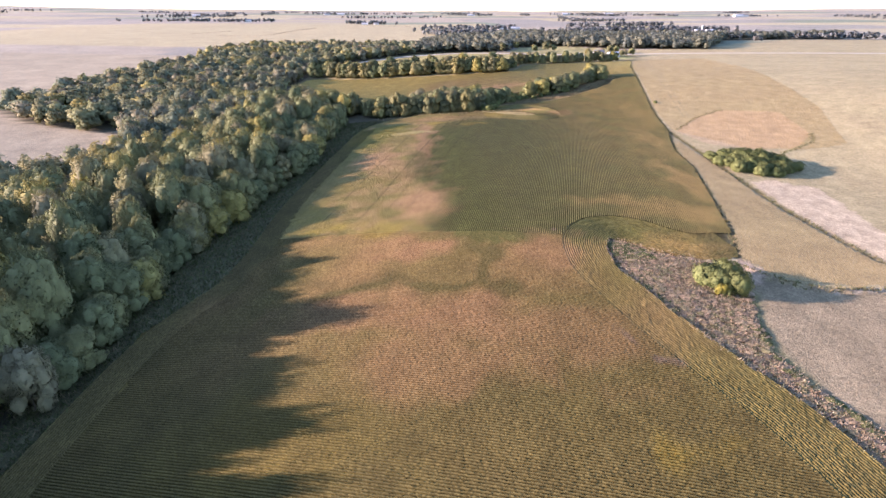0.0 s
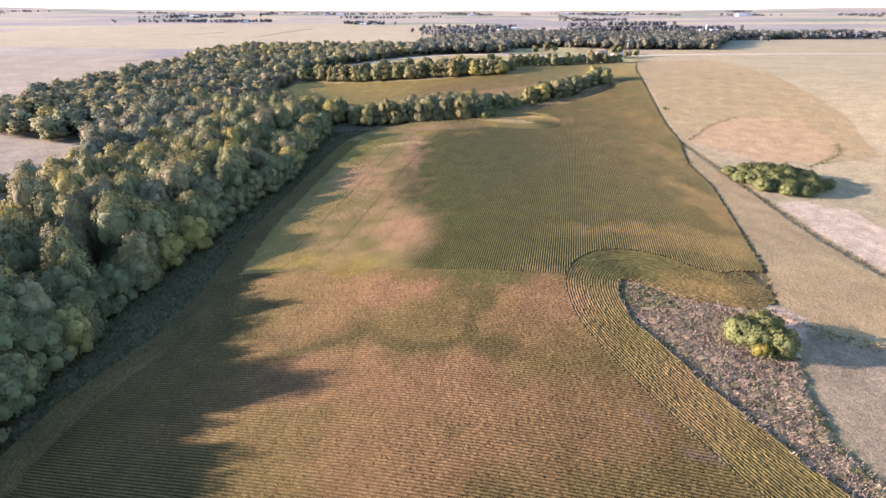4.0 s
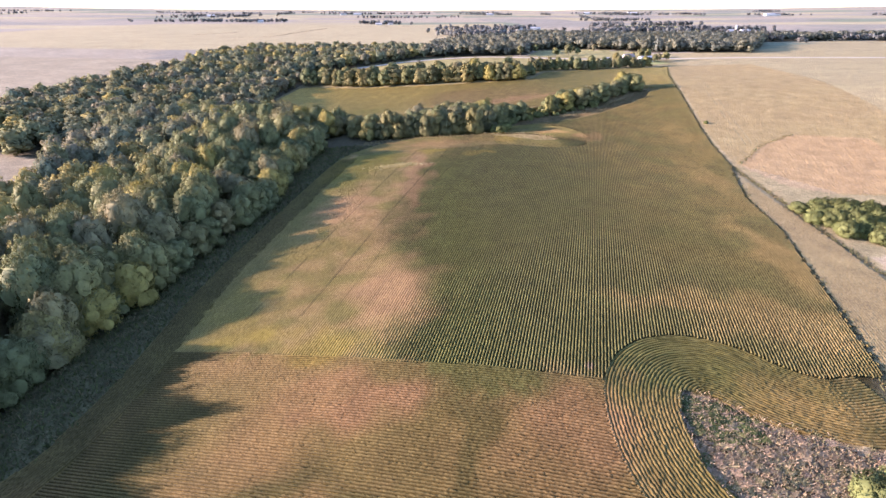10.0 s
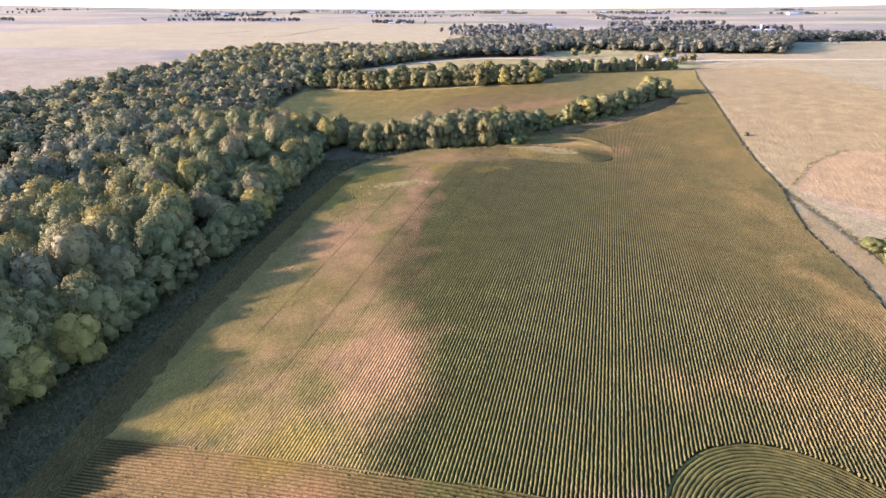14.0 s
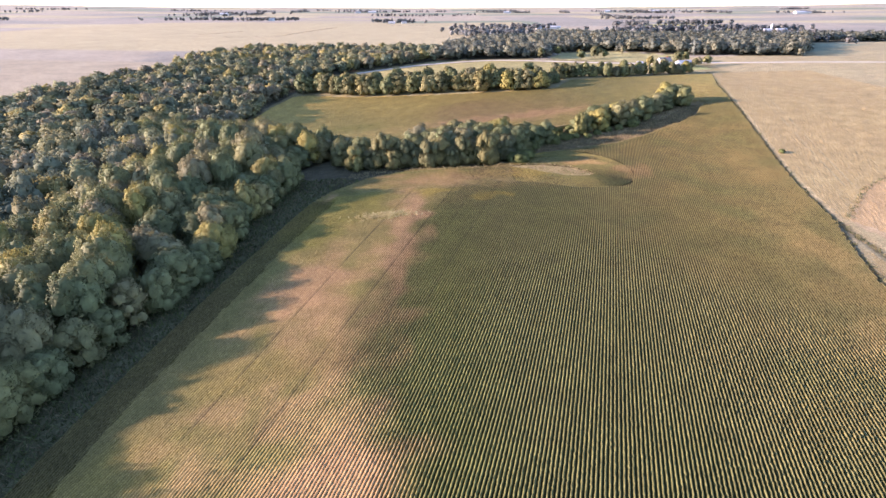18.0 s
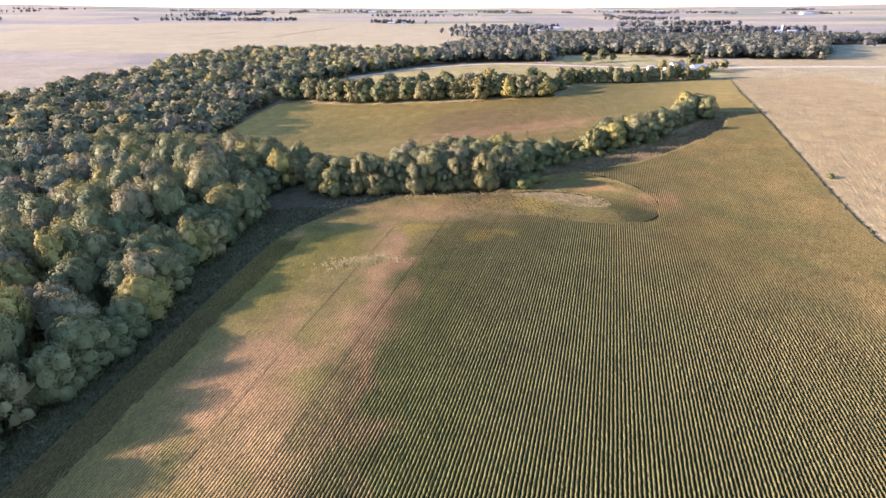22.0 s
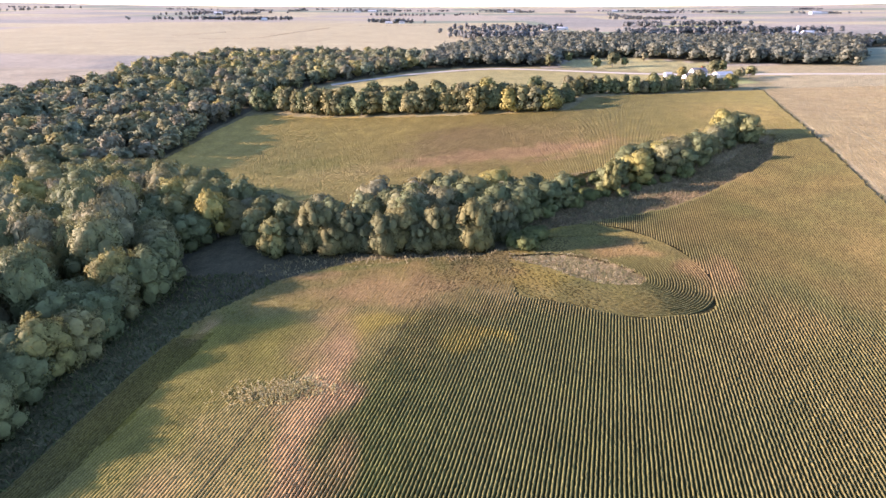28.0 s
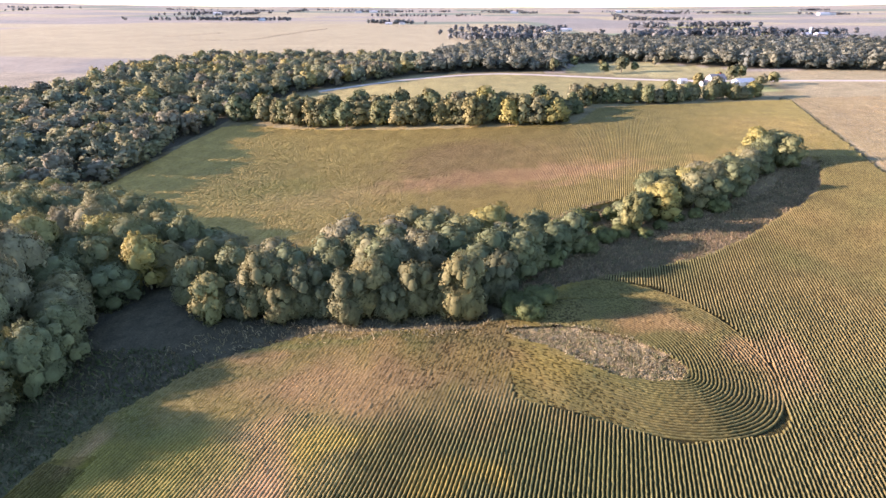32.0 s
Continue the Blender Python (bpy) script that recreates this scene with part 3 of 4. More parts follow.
# each block's tone offsets in colour how the sun strikes its row direction
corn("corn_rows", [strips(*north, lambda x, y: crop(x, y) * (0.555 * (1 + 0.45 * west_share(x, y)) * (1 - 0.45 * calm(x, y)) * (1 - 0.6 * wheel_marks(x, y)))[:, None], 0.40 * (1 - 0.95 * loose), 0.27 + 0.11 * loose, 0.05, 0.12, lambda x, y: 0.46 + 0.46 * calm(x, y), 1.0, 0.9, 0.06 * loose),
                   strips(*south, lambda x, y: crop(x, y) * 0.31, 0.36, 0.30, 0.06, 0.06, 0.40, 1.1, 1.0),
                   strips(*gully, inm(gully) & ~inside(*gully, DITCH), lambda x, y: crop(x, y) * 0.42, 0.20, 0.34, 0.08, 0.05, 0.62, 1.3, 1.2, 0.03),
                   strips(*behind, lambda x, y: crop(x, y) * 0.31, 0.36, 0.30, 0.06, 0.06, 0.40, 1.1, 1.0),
                   # end rows kept below the north block's tone, for the woods' shade
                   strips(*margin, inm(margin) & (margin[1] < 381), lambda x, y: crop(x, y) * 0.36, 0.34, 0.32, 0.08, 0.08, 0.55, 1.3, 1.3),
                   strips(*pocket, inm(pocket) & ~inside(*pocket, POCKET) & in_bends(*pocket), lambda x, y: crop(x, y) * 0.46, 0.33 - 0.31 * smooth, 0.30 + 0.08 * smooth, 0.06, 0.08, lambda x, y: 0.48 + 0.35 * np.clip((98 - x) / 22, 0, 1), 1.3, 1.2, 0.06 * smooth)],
     "standing rows of corn, green and drying to pink and yellow")
back = straight_rows(FIELD_2, ROWS, 1.3, 0.76)
# corn colour lifted towards the west, against the woods' shade there
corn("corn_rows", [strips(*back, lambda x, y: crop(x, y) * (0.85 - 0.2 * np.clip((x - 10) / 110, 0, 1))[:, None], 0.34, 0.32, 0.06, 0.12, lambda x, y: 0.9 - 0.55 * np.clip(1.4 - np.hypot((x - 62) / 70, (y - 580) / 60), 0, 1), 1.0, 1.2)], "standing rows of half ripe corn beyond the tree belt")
ripe = straight_rows(NEIGHBOUR, ROWS, 0.6, 0.76)
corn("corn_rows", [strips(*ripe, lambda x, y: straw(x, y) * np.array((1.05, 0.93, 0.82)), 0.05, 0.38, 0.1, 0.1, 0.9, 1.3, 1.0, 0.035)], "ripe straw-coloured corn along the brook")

FAR_SIDE = [(176, 344), (184, 386), (214, 490), (233, 555), (246, 597), (286, 700), (380, 700), (340, 520), (300, 380), (262, 300), (235, 296), (200, 300)]


def ruts(x, y, U, V):
    g = np.zeros(x.shape, bool)
    for v in (84.6, 88.6):
        g |= (np.abs(V - v) < 0.4) & (y > 380) & (ripple(x, y, 40, 44) > -0.3)
    return g


far_ripe = straight_rows(FAR_SIDE, ROWS, 1.6, 0.76, [ruts])
corn("corn_rows", [strips(*far_ripe, lambda x, y: straw(x, y) * np.array((1.13, 1.04, 0.95)), 0.07, 0.36, 0.10, 0.1, 0.85, 1.0, 1.0, 0.05)], "ripe straw-coloured corn of the neighbouring field")

# ---------------------------------------------------------------- trees


def tube(p, q, r, s, n=7):
    """A tapered limb from p to q."""
    p, q = np.array(p, float), np.array(q, float)
    d = (q - p) / np.linalg.norm(q - p)
    a = np.cross(d, (0.3, 0.9, 0.2))
    a /= np.linalg.norm(a)
    b = np.cross(d, a)
    t = np.arange(n) * math.tau / n
    ring = np.cos(t)[:, None] * a + np.sin(t)[:, None] * b
    k = np.arange(n)
    return np.vstack([p + r * ring, q + s * ring]), np.stack([k, (k + 1) % n, n + (k + 1) % n, n + k], -1)


def joined(pieces):
    v, q, at = [], [], 0
    for a, b in pieces:
        v.append(a), q.append(b + at)
        at += len(a)
    return np.concatenate(v), np.concatenate(q)


def ball(n):
    """The corners and faces of a sphere of six n by n patches."""
    t = np.linspace(-1, 1, n + 1)
    u, v = np.meshgrid(t, t)
    k = np.arange((n + 1) ** 2).reshape(n + 1, n + 1)
    q = np.stack([k[:-1, :-1], k[:-1, 1:], k[1:, 1:], k[1:, :-1]], -1).reshape(-1, 4)
    pts, faces = [], []
    for axis in range(3):
        for sign in (-1, 1):
            p = np.stack([np.full(u.shape, float(sign)), u if sign > 0 else -u, v], -1).reshape(-1, 3)
            faces.append(q + len(pts) * (n + 1) ** 2)
            pts.append(np.roll(p, axis, axis=1))
    p = np.concatenate(pts)
    return p / np.linalg.norm(p, axis=1)[:, None], np.concatenate(faces)


def unit(v):
    return v / np.linalg.norm(v, axis=1)[:, None]


def leaves(r, centres, radii, count, size, up=0.15, stretch=1.0, tufts_each=15, core=3, fine=(0.2, 0.4), hull=0.68):
    """A crown: leaf sprays gathered in tufts on the skin of its lobes, over a dense leafy core; and the way each corner faces."""
    centres, radii = np.array(centres, float), np.array(radii, float)
    tall = np.array((1, 1, stretch))
    n = tufts_each * len(centres)
    lobe = r.choice(len(centres), n, p=radii ** 2 / (radii ** 2).sum())
    d = r.normal(0, 1, (n, 3))
    d[:, 2] += up
    d = unit(d)
    spot = centres[lobe] + d * (radii[lobe] * r.uniform(hull + 0.04, 1.0, n))[:, None] * tall
    deep = (np.linalg.norm((spot[:, None] - centres[None]) / tall, axis=2) / radii[None]).min(1) < 0.62
    spot, d, lobe = spot[~deep], d[~deep], lobe[~deep]
    girth = radii[lobe] * r.uniform(*fine, len(spot))
    mid = centres.mean(0) - np.array((0, 0, 0.15 * np.ptp(centres[:, 2])))
    pick = r.choice(len(spot), count, p=girth ** 2 / (girth ** 2).sum())
    e = unit(r.normal(0, 1, (count, 3)) + 0.9 * d[pick])
    p = spot[pick] + e * (girth[pick] * r.uniform(0.6, 1.08, count))[:, None] * tall
    out = unit(0.2 * e + 0.26 * d[pick] + 0.66 * unit(p - mid) + r.normal(0, 0.06, (count, 3)) + np.array((0, 0, 0.1 if core else 0.5)))
    nrm = unit(e + r.normal(0, 0.35, (count, 3)) + np.array((0, 0, 0.4)))
    a = unit(np.cross(nrm, r.normal(0, 1, (count, 3))))
    b = np.cross(nrm, a)
    s = (size * r.uniform(0.55, 1.4, count))[:, None]
    bend = nrm * s * 0.25
    v = np.stack([p - a * s * 0.6, p - b * s * 0.42 + bend, p + a * s * 0.6, p + b * s * 0.42 + bend], 1).reshape(-1, 3)
    q, out = np.arange(count * 4).reshape(-1, 4), np.repeat(out, 4, axis=0)
    if core:
        bp, bq = ball(core)
        vs, qs, ns, at = [v], [q], [out], len(v)
        for c, k in zip(centres, radii):
            vs.append(c + bp * tall * k * hull * r.uniform(0.86, 1.08, (len(bp), 1)))
            ns.append(unit(0.3 * bp + 0.7 * unit(vs[-1] - mid)))
            qs.append(bq + at)
            at += len(bp)
        v, q, out = np.concatenate(vs), np.concatenate(qs), np.concatenate(ns)
    return v, q, out


def lobes(r, high, wide, number, tall, skirt=False):
    """The rounded masses that make up a crown."""
    c, s = [], []
    for k in range(number):
        a, d = k * 2.4 + r.uniform(-0.5, 0.5), math.sqrt((k + 0.3) / number) * wide * 0.62
        z = high * (0.78 - 0.22 * (d / wide) ** 1.5 if tall else 0.80 - 0.72 * (d / wide) ** 2.1) + r.uniform(-0.08, 0.08) * high
        c.append((d * math.cos(a), d * math.sin(a), z))
        s.append(wide * (r.uniform(0.16, 0.3) if tall else r.uniform(0.26, 0.46)))
        if k % 2 == 0:
            c.append((d * 0.9 * math.cos(a), d * 0.9 * math.sin(a), z - high * 0.27))
            s.append(wide * (r.uniform(0.2, 0.28) if tall else r.uniform(0.30, 0.44)))
        if tall:
            c.append((d * 0.9 * math.cos(a + 0.4), d * 0.9 * math.sin(a + 0.4), z - high * 0.42))
            s.append(wide * r.uniform(0.2, 0.3))
        if skirt and k >= number // 3:
            c.append((d * 1.05 * math.cos(a + 0.7), d * 1.05 * math.sin(a + 0.7), high * r.uniform(0.16, 0.3)))
            s.append(wide * r.uniform(0.28, 0.38))
    return c, s


def part(name, me, parent, label=""):
    ob = new(name, me)
    ob.parent = parent
    return tagged(ob, label)


def tree(name, seed, high, wide, number, leaf_count, leaf, material, label, tall=False, limbs=6, trunk_share=0.55, skirt=False):
    r = np.random.default_rng(seed)
    top = new(name)
    c, s = lobes(r, high, wide, number, tall, skirt)
    pieces = [tube((0, 0, -0.6), (0.15, 0.1, high * 0.3), high * 0.026, high * 0.02), tube((0.15, 0.1, high * 0.3), (0, 0, high * trunk_share + 2), high * 0.02, 0.06)]
    for k in range(min(limbs, len(c))):
        e = np.array(c[k * len(c) // limbs])
        pieces.append(tube((0.1, 0.1, high * (0.22 + 0.04 * k)), e * (0.8, 0.8, 0.96), high * 0.011, 0.05, 5))
    v, q = joined(pieces)
    part("trunk", mesh_of("trunk", v, q, BARK, smooth=True), top)
    v, q, n = leaves(r, c, s, leaf_count, leaf, stretch=1.45 if tall else 0.9, tufts_each=45, core=4, fine=(0.12, 0.28), hull=0.70)
    part("crown", mesh_of("crown", v, q, material, normals=n), top)
    return tagged(top, label, "tree")


def scattered(poly, spacing, seed, jitter=0.38):
    r = np.random.default_rng(seed)
    p = np.array(poly)
    x, y = np.meshgrid(np.arange(p[:, 0].min(), p[:, 0].max(), spacing), np.arange(p[:, 1].min(), p[:, 1].max(), spacing * 0.88))
    x = x + (np.arange(x.shape[0]) % 2)[:, None] * spacing / 2 + r.uniform(-jitter, jitter, x.shape) * spacing
    y = y + r.uniform(-jitter, jitter, y.shape) * spacing
    k = inside(x, y, poly)
    return np.column_stack([x[k], y[k]])


def plant(kinds, places, group, seed, sizes=(0.8, 1.15), sink=0.0, grow=None, girth=0.0):
    """Stands the kinds of tree at the places, as copies of the first of each."""
    r = np.random.default_rng(seed)
    for x, y in places:
        k = kinds[r.integers(len(kinds))]
        s = r.uniform(*sizes) * (grow(x, y) if grow else 1.0)
        m = Matrix.Translation((x, y, float(soil(x, y)) - sink)) @ Matrix.Rotation(r.uniform(0, math.tau), 4, "Z") @ Matrix.Diagonal(((girth or s) * r.uniform(0.9, 1.12), (girth or s) * r.uniform(0.9, 1.12), s * r.uniform(0.9, 1.1), 1))
        if k["ob"] is None:
            k["ob"] = k["make"]()
            k["ob"].matrix_basis = m
            t = k["ob"]
        else:
            base = k["ob"]
            old = base.matrix_basis.copy()
            base.matrix_basis = Matrix.Identity(4)
            t = copy_thing(base, m)
            base.matrix_basis = old
        tagged(t, group=group)


def kind(make):
    return {"make": make, "ob": None}


woods_kinds = [kind(lambda s=s, h=h, w=w, n=n: tree("woodland_tree", s, h, w, n, 11000, 0.34, OAK, "broad leafy tree with a rounded olive crown in the creek woods", skirt=True))
               for s, h, w, n in ((1, 16, 9.6, 11), (2, 18, 10.5, 14), (3, 15, 9.0, 9), (4, 19, 9.6, 13), (5, 15, 10.2, 12), (6, 17, 9.2, 10), (7, 16, 8.4, 8))]


def far_trees(name, places, high, wide, sprays, size, tints, label, seed, lobes_each=5, category="trees", material=FAR_LEAVES, vary=0.25, core=2):
    """A wood too far or too dense to count, as one mesh of many small leafy crowns."""
    r = np.random.default_rng(seed)
    forms = []
    for k in range(6):
        c, sz = lobes(r, 1.0, 0.55, lobes_each, False)
        forms.append(leaves(r, c, sz, sprays, size / high, 0.4, 1.0, 9, core))
    places = np.asarray(places, float)
    n = len(places)
    hz, wz, ang = high * r.uniform(0.72, 1.18, n), wide / 0.55 * r.uniform(0.8, 1.2, n), r.uniform(0, math.tau, n)
    pick, base = r.integers(6, size=n), soil(places[:, 0], places[:, 1])
    tint = np.array(tints)[r.integers(len(tints), size=n)] * r.uniform(1 - vary, 1 + vary, (n, 1))
    v, q, c, out, at = [], [], [], [], 0
    for k in range(n):
        f, fq, g = forms[pick[k]]
        ca, sa = math.cos(ang[k]), math.sin(ang[k])
        x, y = (f[:, 0] * ca - f[:, 1] * sa) * wz[k], (f[:, 0] * sa + f[:, 1] * ca) * wz[k]
        v.append(np.column_stack([x + places[k, 0], y + places[k, 1], f[:, 2] * hz[k] + base[k]]))
        q.append(fq + at)
        at += len(f)
        shade = np.ones((len(f), 1))
        shade[:sprays * 4] = np.repeat(r.uniform(0.9, 1.1, (sprays, 1)), 4, axis=0)
        c.append(tint[k] * shade)
        out.append(np.column_stack([g[:, 0] * ca - g[:, 1] * sa, g[:, 0] * sa + g[:, 1] * ca, g[:, 2]]))
    return tagged(new(name, mesh_of(name, np.concatenate(v), np.concatenate(q), material, np.concatenate(c), normals=np.concatenate(out))), label, category, kind="stuff")


OLIVES = [(0.205, 0.22, 0.135), (0.225, 0.235, 0.135), (0.265, 0.255, 0.135), (0.245, 0.23, 0.15), (0.33, 0.295, 0.12), (0.19, 0.215, 0.14), (0.235, 0.245, 0.13)]
# distance haze painted into the leaf tints: greyer and bluer than OLIVES
HAZE_TINTS = [(0.185, 0.20, 0.155), (0.205, 0.215, 0.155), (0.175, 0.195, 0.16), (0.235, 0.235, 0.16)]
HAZE_BLUES = [(0.20, 0.21, 0.20), (0.23, 0.235, 0.22), (0.18, 0.20, 0.195)]

wood = scattered(WOODS, 12.2, 11)
edge = gap_to(wood[:, 0], wood[:, 1], WOODS[:17])
order = np.argsort(edge + 0.05 * np.abs(wood[:, 1] - 300))


def stature(x, y):
    """The trees stand tallest in the creek bottom, and lower along the wood's edge."""
    e = gap_to(np.array([x]), np.array([y]), WOODS[:17])[0]
    return float(np.interp(y, [100, 180, 280, 340, 400, 445, 480, 540], [2.0, 1.95, 1.7, 1.5, 1.4, 1.4, 1.25, 1.0]) * np.interp(e, [0, 8, 16], [0.8, 0.86, 1.0]))


EDGE = [(-98, 120), (-98, 150), (-97, 185), (-95, 215), (-88, 240), (-81, 259), (-74, 284), (-66, 305), (-61, 325), (-60, 345), (-58, 365), (-54, 390), (-51, 412)]
brink = spaced(rounded(EDGE, 2), 8.5) + np.random.default_rng(22).normal(0, 1.3, (len(spaced(rounded(EDGE, 2), 8.5)), 2))
plant(woods_kinds, brink, "trees of the creek woods", 23, (0.55, 0.8), girth=0.82, grow=lambda x, y: float(np.interp(y, [120, 220, 300, 340, 400], [1.6, 1.35, 1.25, 1.45, 1.5])))
plant(woods_kinds, wood[order[:290]], "trees of the creek woods", 21, (0.8, 1.15), grow=stature, girth=0.92)
if len(wood) > 290:
    far_trees("woodland", wood[order[290:]], 19, 8.4, 1000, 0.9, OLIVES, "dense olive woodland behind the creek-side trees", 31, 11, vary=0.15)
far_trees("woodland", scattered([(-250, -55), (-122, -55), (-112, 34), (-250, 38)], 13.6, 18), 22, 10.5, 500, 1.3, OLIVES, "dense olive woodland south along the creek", 34, 10, vary=0.15)
far_trees("woodland", scattered(WOODS_NORTH, 13.5, 12), 14.5, 9.2, 360, 1.55, OLIVES, "dense olive woodland along the valley", 32, 10, vary=0.15)
far_trees("woodland", scattered(WOODS_FAR, 12.0, 13), 15, 10.0, 200, 1.6, HAZE_TINTS, "distant woodland beyond the road, haze painted into its tint", 33, vary=0.15)

# the belt of tall trees across the field
tall_kinds = [kind(lambda s=s, h=h, w=w: tree("cottonwood", s, h, w, 20, 9500, 0.35, COTTONWOOD, "tall yellow-green cottonwood of the tree belt", True, skirt=True))
              for s, h, w in ((41, 15, 7.2), (42, 14, 6.4), (43, 16.5, 7.0))]
FRONT = [(-13, 433), (-7, 432), (-1, 432), (5, 431), (11, 431), (17, 430), (23, 430), (29, 430), (35, 430), (41, 430), (47, 431), (53, 434), (58, 440)]
plant(woods_kinds, [(-47, 459), (-36, 463), (-43, 468), (-32, 471), (-28, 464), (-39, 475)], "trees of the creek woods", 50, (0.7, 0.85))
plant(tall_kinds, [(x, y + 2.2 * math.sin(x * 1.7)) for x, y in FRONT], "trees of the tree belt", 51, (0.78, 1.14))
belt_kinds = [kind(lambda s=s, h=h, w=w: tree("belt_tree", s, h, w, 10, 7500, 0.36, OAK, "dense olive-green tree of the tree belt", skirt=True))
              for s, h, w in ((44, 15, 7.2), (45, 13.5, 6.8))]
BELT = [(-34, 440), (-22, 444), (0, 442), (30, 440), (52, 440), (66, 446), (84, 456), (86, 468), (66, 474), (40, 474), (10, 468), (-20, 458)]
plant(belt_kinds, [p for p in scattered(BELT, 9.5, 14) if gap_to(np.array([p[0]]), np.array([p[1]]), FRONT)[0] > 5], "trees of the tree belt", 52, (0.9, 1.1), grow=lambda x, y: float(np.interp(x, [0, 30, 60], [1.0, 1.18, 1.0])))
plant([kind(lambda: tree("pale_tree", 46, 17, 4.6, 9, 3000, 0.5, PALE, "tall pale yellow tree in the tree belt", True))], [(61, 462)], "trees of the tree belt", 53, (0.95, 1.0))
plant([kind(lambda: tree("yellowing_tree", 47, 13, 6.0, 16, 4500, 0.44, YELLOWGREEN, "tall yellow-green tree at the tree belt's end", True, skirt=True))], [(-22, 433)], "trees of the tree belt", 54, (1.15, 1.2))
plant([kind(lambda: tree("yellow_tree", 48, 15.5, 5.2, 14, 4000, 0.46, YELLOWGREEN, "tall bright yellow-green tree beside the field gap", True))], [(107, 479)], "trees of the short belt", 55, (1.05, 1.1))
BELT_2 = [(106, 482), (116, 480), (136, 490), (166, 511), (192, 532), (194, 542), (182, 545), (150, 522), (120, 506), (106, 494)]
plant(belt_kinds, scattered(BELT_2, 9.0, 15), "trees of the short belt", 56, (0.82, 1.04))
plant(tall_kinds, [(188, 538)], "trees of the short belt", 57, (0.8, 0.85))

# the hedge of trees beyond the second field
hedge_kinds = [kind(lambda s=s, h=h, w=w, m=m: tree("hedgerow_tree", s, h, w, 9, 1400, 0.85, m, "rounded tree of the hedgerow beyond the second field", skirt=True))
               for s, h, w, m in ((61, 11.5, 5.6, OAK), (62, 10, 5.2, OAK), (63, 12.5, 5.4, COTTONWOOD))]
HEDGE = [(-122, 716), (-72, 690), (9, 661), (80, 643), (117, 634), (124, 648), (100, 664), (40, 678), (-30, 700), (-60, 714), (-112, 730)]
plant(hedge_kinds, scattered(HEDGE, 8.6, 16), "trees of the hedgerow", 58, (1.2, 1.6))
HEDGE_2 = [(122, 644), (140, 684), (201, 688), (278, 703), (276, 714), (230, 710), (196, 702), (136, 698), (112, 654)]
plant(hedge_kinds, scattered(HEDGE_2, 8.6, 17), "trees of the hedgerow", 59, (0.85, 1.15))

# ---------------------------------------------------------------- shrubs and weeds
shrub_kinds = [kind(lambda s=s, h=h, w=w: tree("shrub", s, h, w, 7, 5500, 0.24, SHRUB, "dense dark green shrub standing in dry grass", False, 4, 0.3, True)) for s, h, w in ((71, 4.6, 4.6), (72, 4.2, 5.0))]
BROOK_BUSH = [(164, 264), (167, 290), (177, 284), (192, 277), (203, 269), (201, 258), (190, 249), (177, 248), (169, 252)]
plant(shrub_kinds, scattered(BROOK_BUSH, 4.9, 80), "shrubs by the brook", 81, (0.9, 1.15), grow=lambda x, y: 0.75 + 0.85 * math.exp(-((x - 184) / 15) ** 2 - ((y - 267) / 15) ** 2), girth=1.1)
plant(shrub_kinds, [(99, 139), (93, 145), (100, 146), (95, 141)], "shrubs of the gully", 82, (1.25, 1.45), girth=1.1)
plant([kind(lambda: tree("yellowing_shrub", 73, 4.6, 3.0, 7, 4000, 0.22, GOLDEN, "rounded shrub turning bright yellow in the gully", False, 4, 0.3))], [(94.5, 137.5)], "shrubs of the gully", 83, (0.9, 0.95))
plant(shrub_kinds, [(62, 428), (68, 431), (65, 424)], "shrubs below the tree belt", 84, (0.9, 1.15))
plant(shrub_kinds, [(93, 483), (97, 474), (86, 472), (90, 466), (126, 487), (118, 481), (103, 476), (134, 489), (76, 458), (80, 466), (111, 475), (143, 494), (98, 492), (92, 490), (104, 494), (84, 482)], "shrubs between the tree belts", 86, (0.65, 1.1))
plant(shrub_kinds, [(197, 424)], "lone shrubs", 85, (0.35, 0.4))


def tufts(name, places, low, high, colours, label, seed, blades=6, spread=0.5, thick=1.0):
    """Weeds and tall grass as clumps of leaning blades, one mesh for what nobody could count."""
    r = np.random.default_rng(seed)
    p = np.repeat(np.asarray(places, float), blades, axis=0) + r.normal(0, spread, (len(places) * blades, 2))
    n = len(p)
    z = soil(p[:, 0], p[:, 1])
    a = r.uniform(0, math.tau, n)
    h, w = r.uniform(low, high, n), r.uniform(0.3, 0.6, n) * (0.35 + 0.3 * high) * thick
    lean = r.normal(0, 0.7, (n, 2)) * h[:, None]
    dx, dy = np.cos(a) * w / 2, np.sin(a) * w / 2
    v = np.stack([np.column_stack([p[:, 0] - dx, p[:, 1] - dy, z - 0.1]), np.column_stack([p[:, 0] + dx, p[:, 1] + dy, z - 0.1]),
                  np.column_stack([p[:, 0] + dx * 0.8 + lean[:, 0], p[:, 1] + dy * 0.8 + lean[:, 1], z + h]),
                  np.column_stack([p[:, 0] - dx * 0.8 + lean[:, 0], p[:, 1] - dy * 0.8 + lean[:, 1], z + h * 0.9])], 1).reshape(-1, 3)
    tint = np.array(colours)[np.repeat(r.integers(len(colours), size=len(places)), blades)] * r.uniform(0.75, 1.25, (n, 1))
    return tagged(new(name, mesh_of(name, v, np.arange(n * 4).reshape(-1, 4), WEEDS, np.repeat(tint, 4, axis=0))), label, "weeds", kind="stuff")


def along(line, step, wide, seed):
    r = np.random.default_rng(seed)
    p = spaced(rounded(line, 2), step)
    return p + r.normal(0, wide, p.shape)


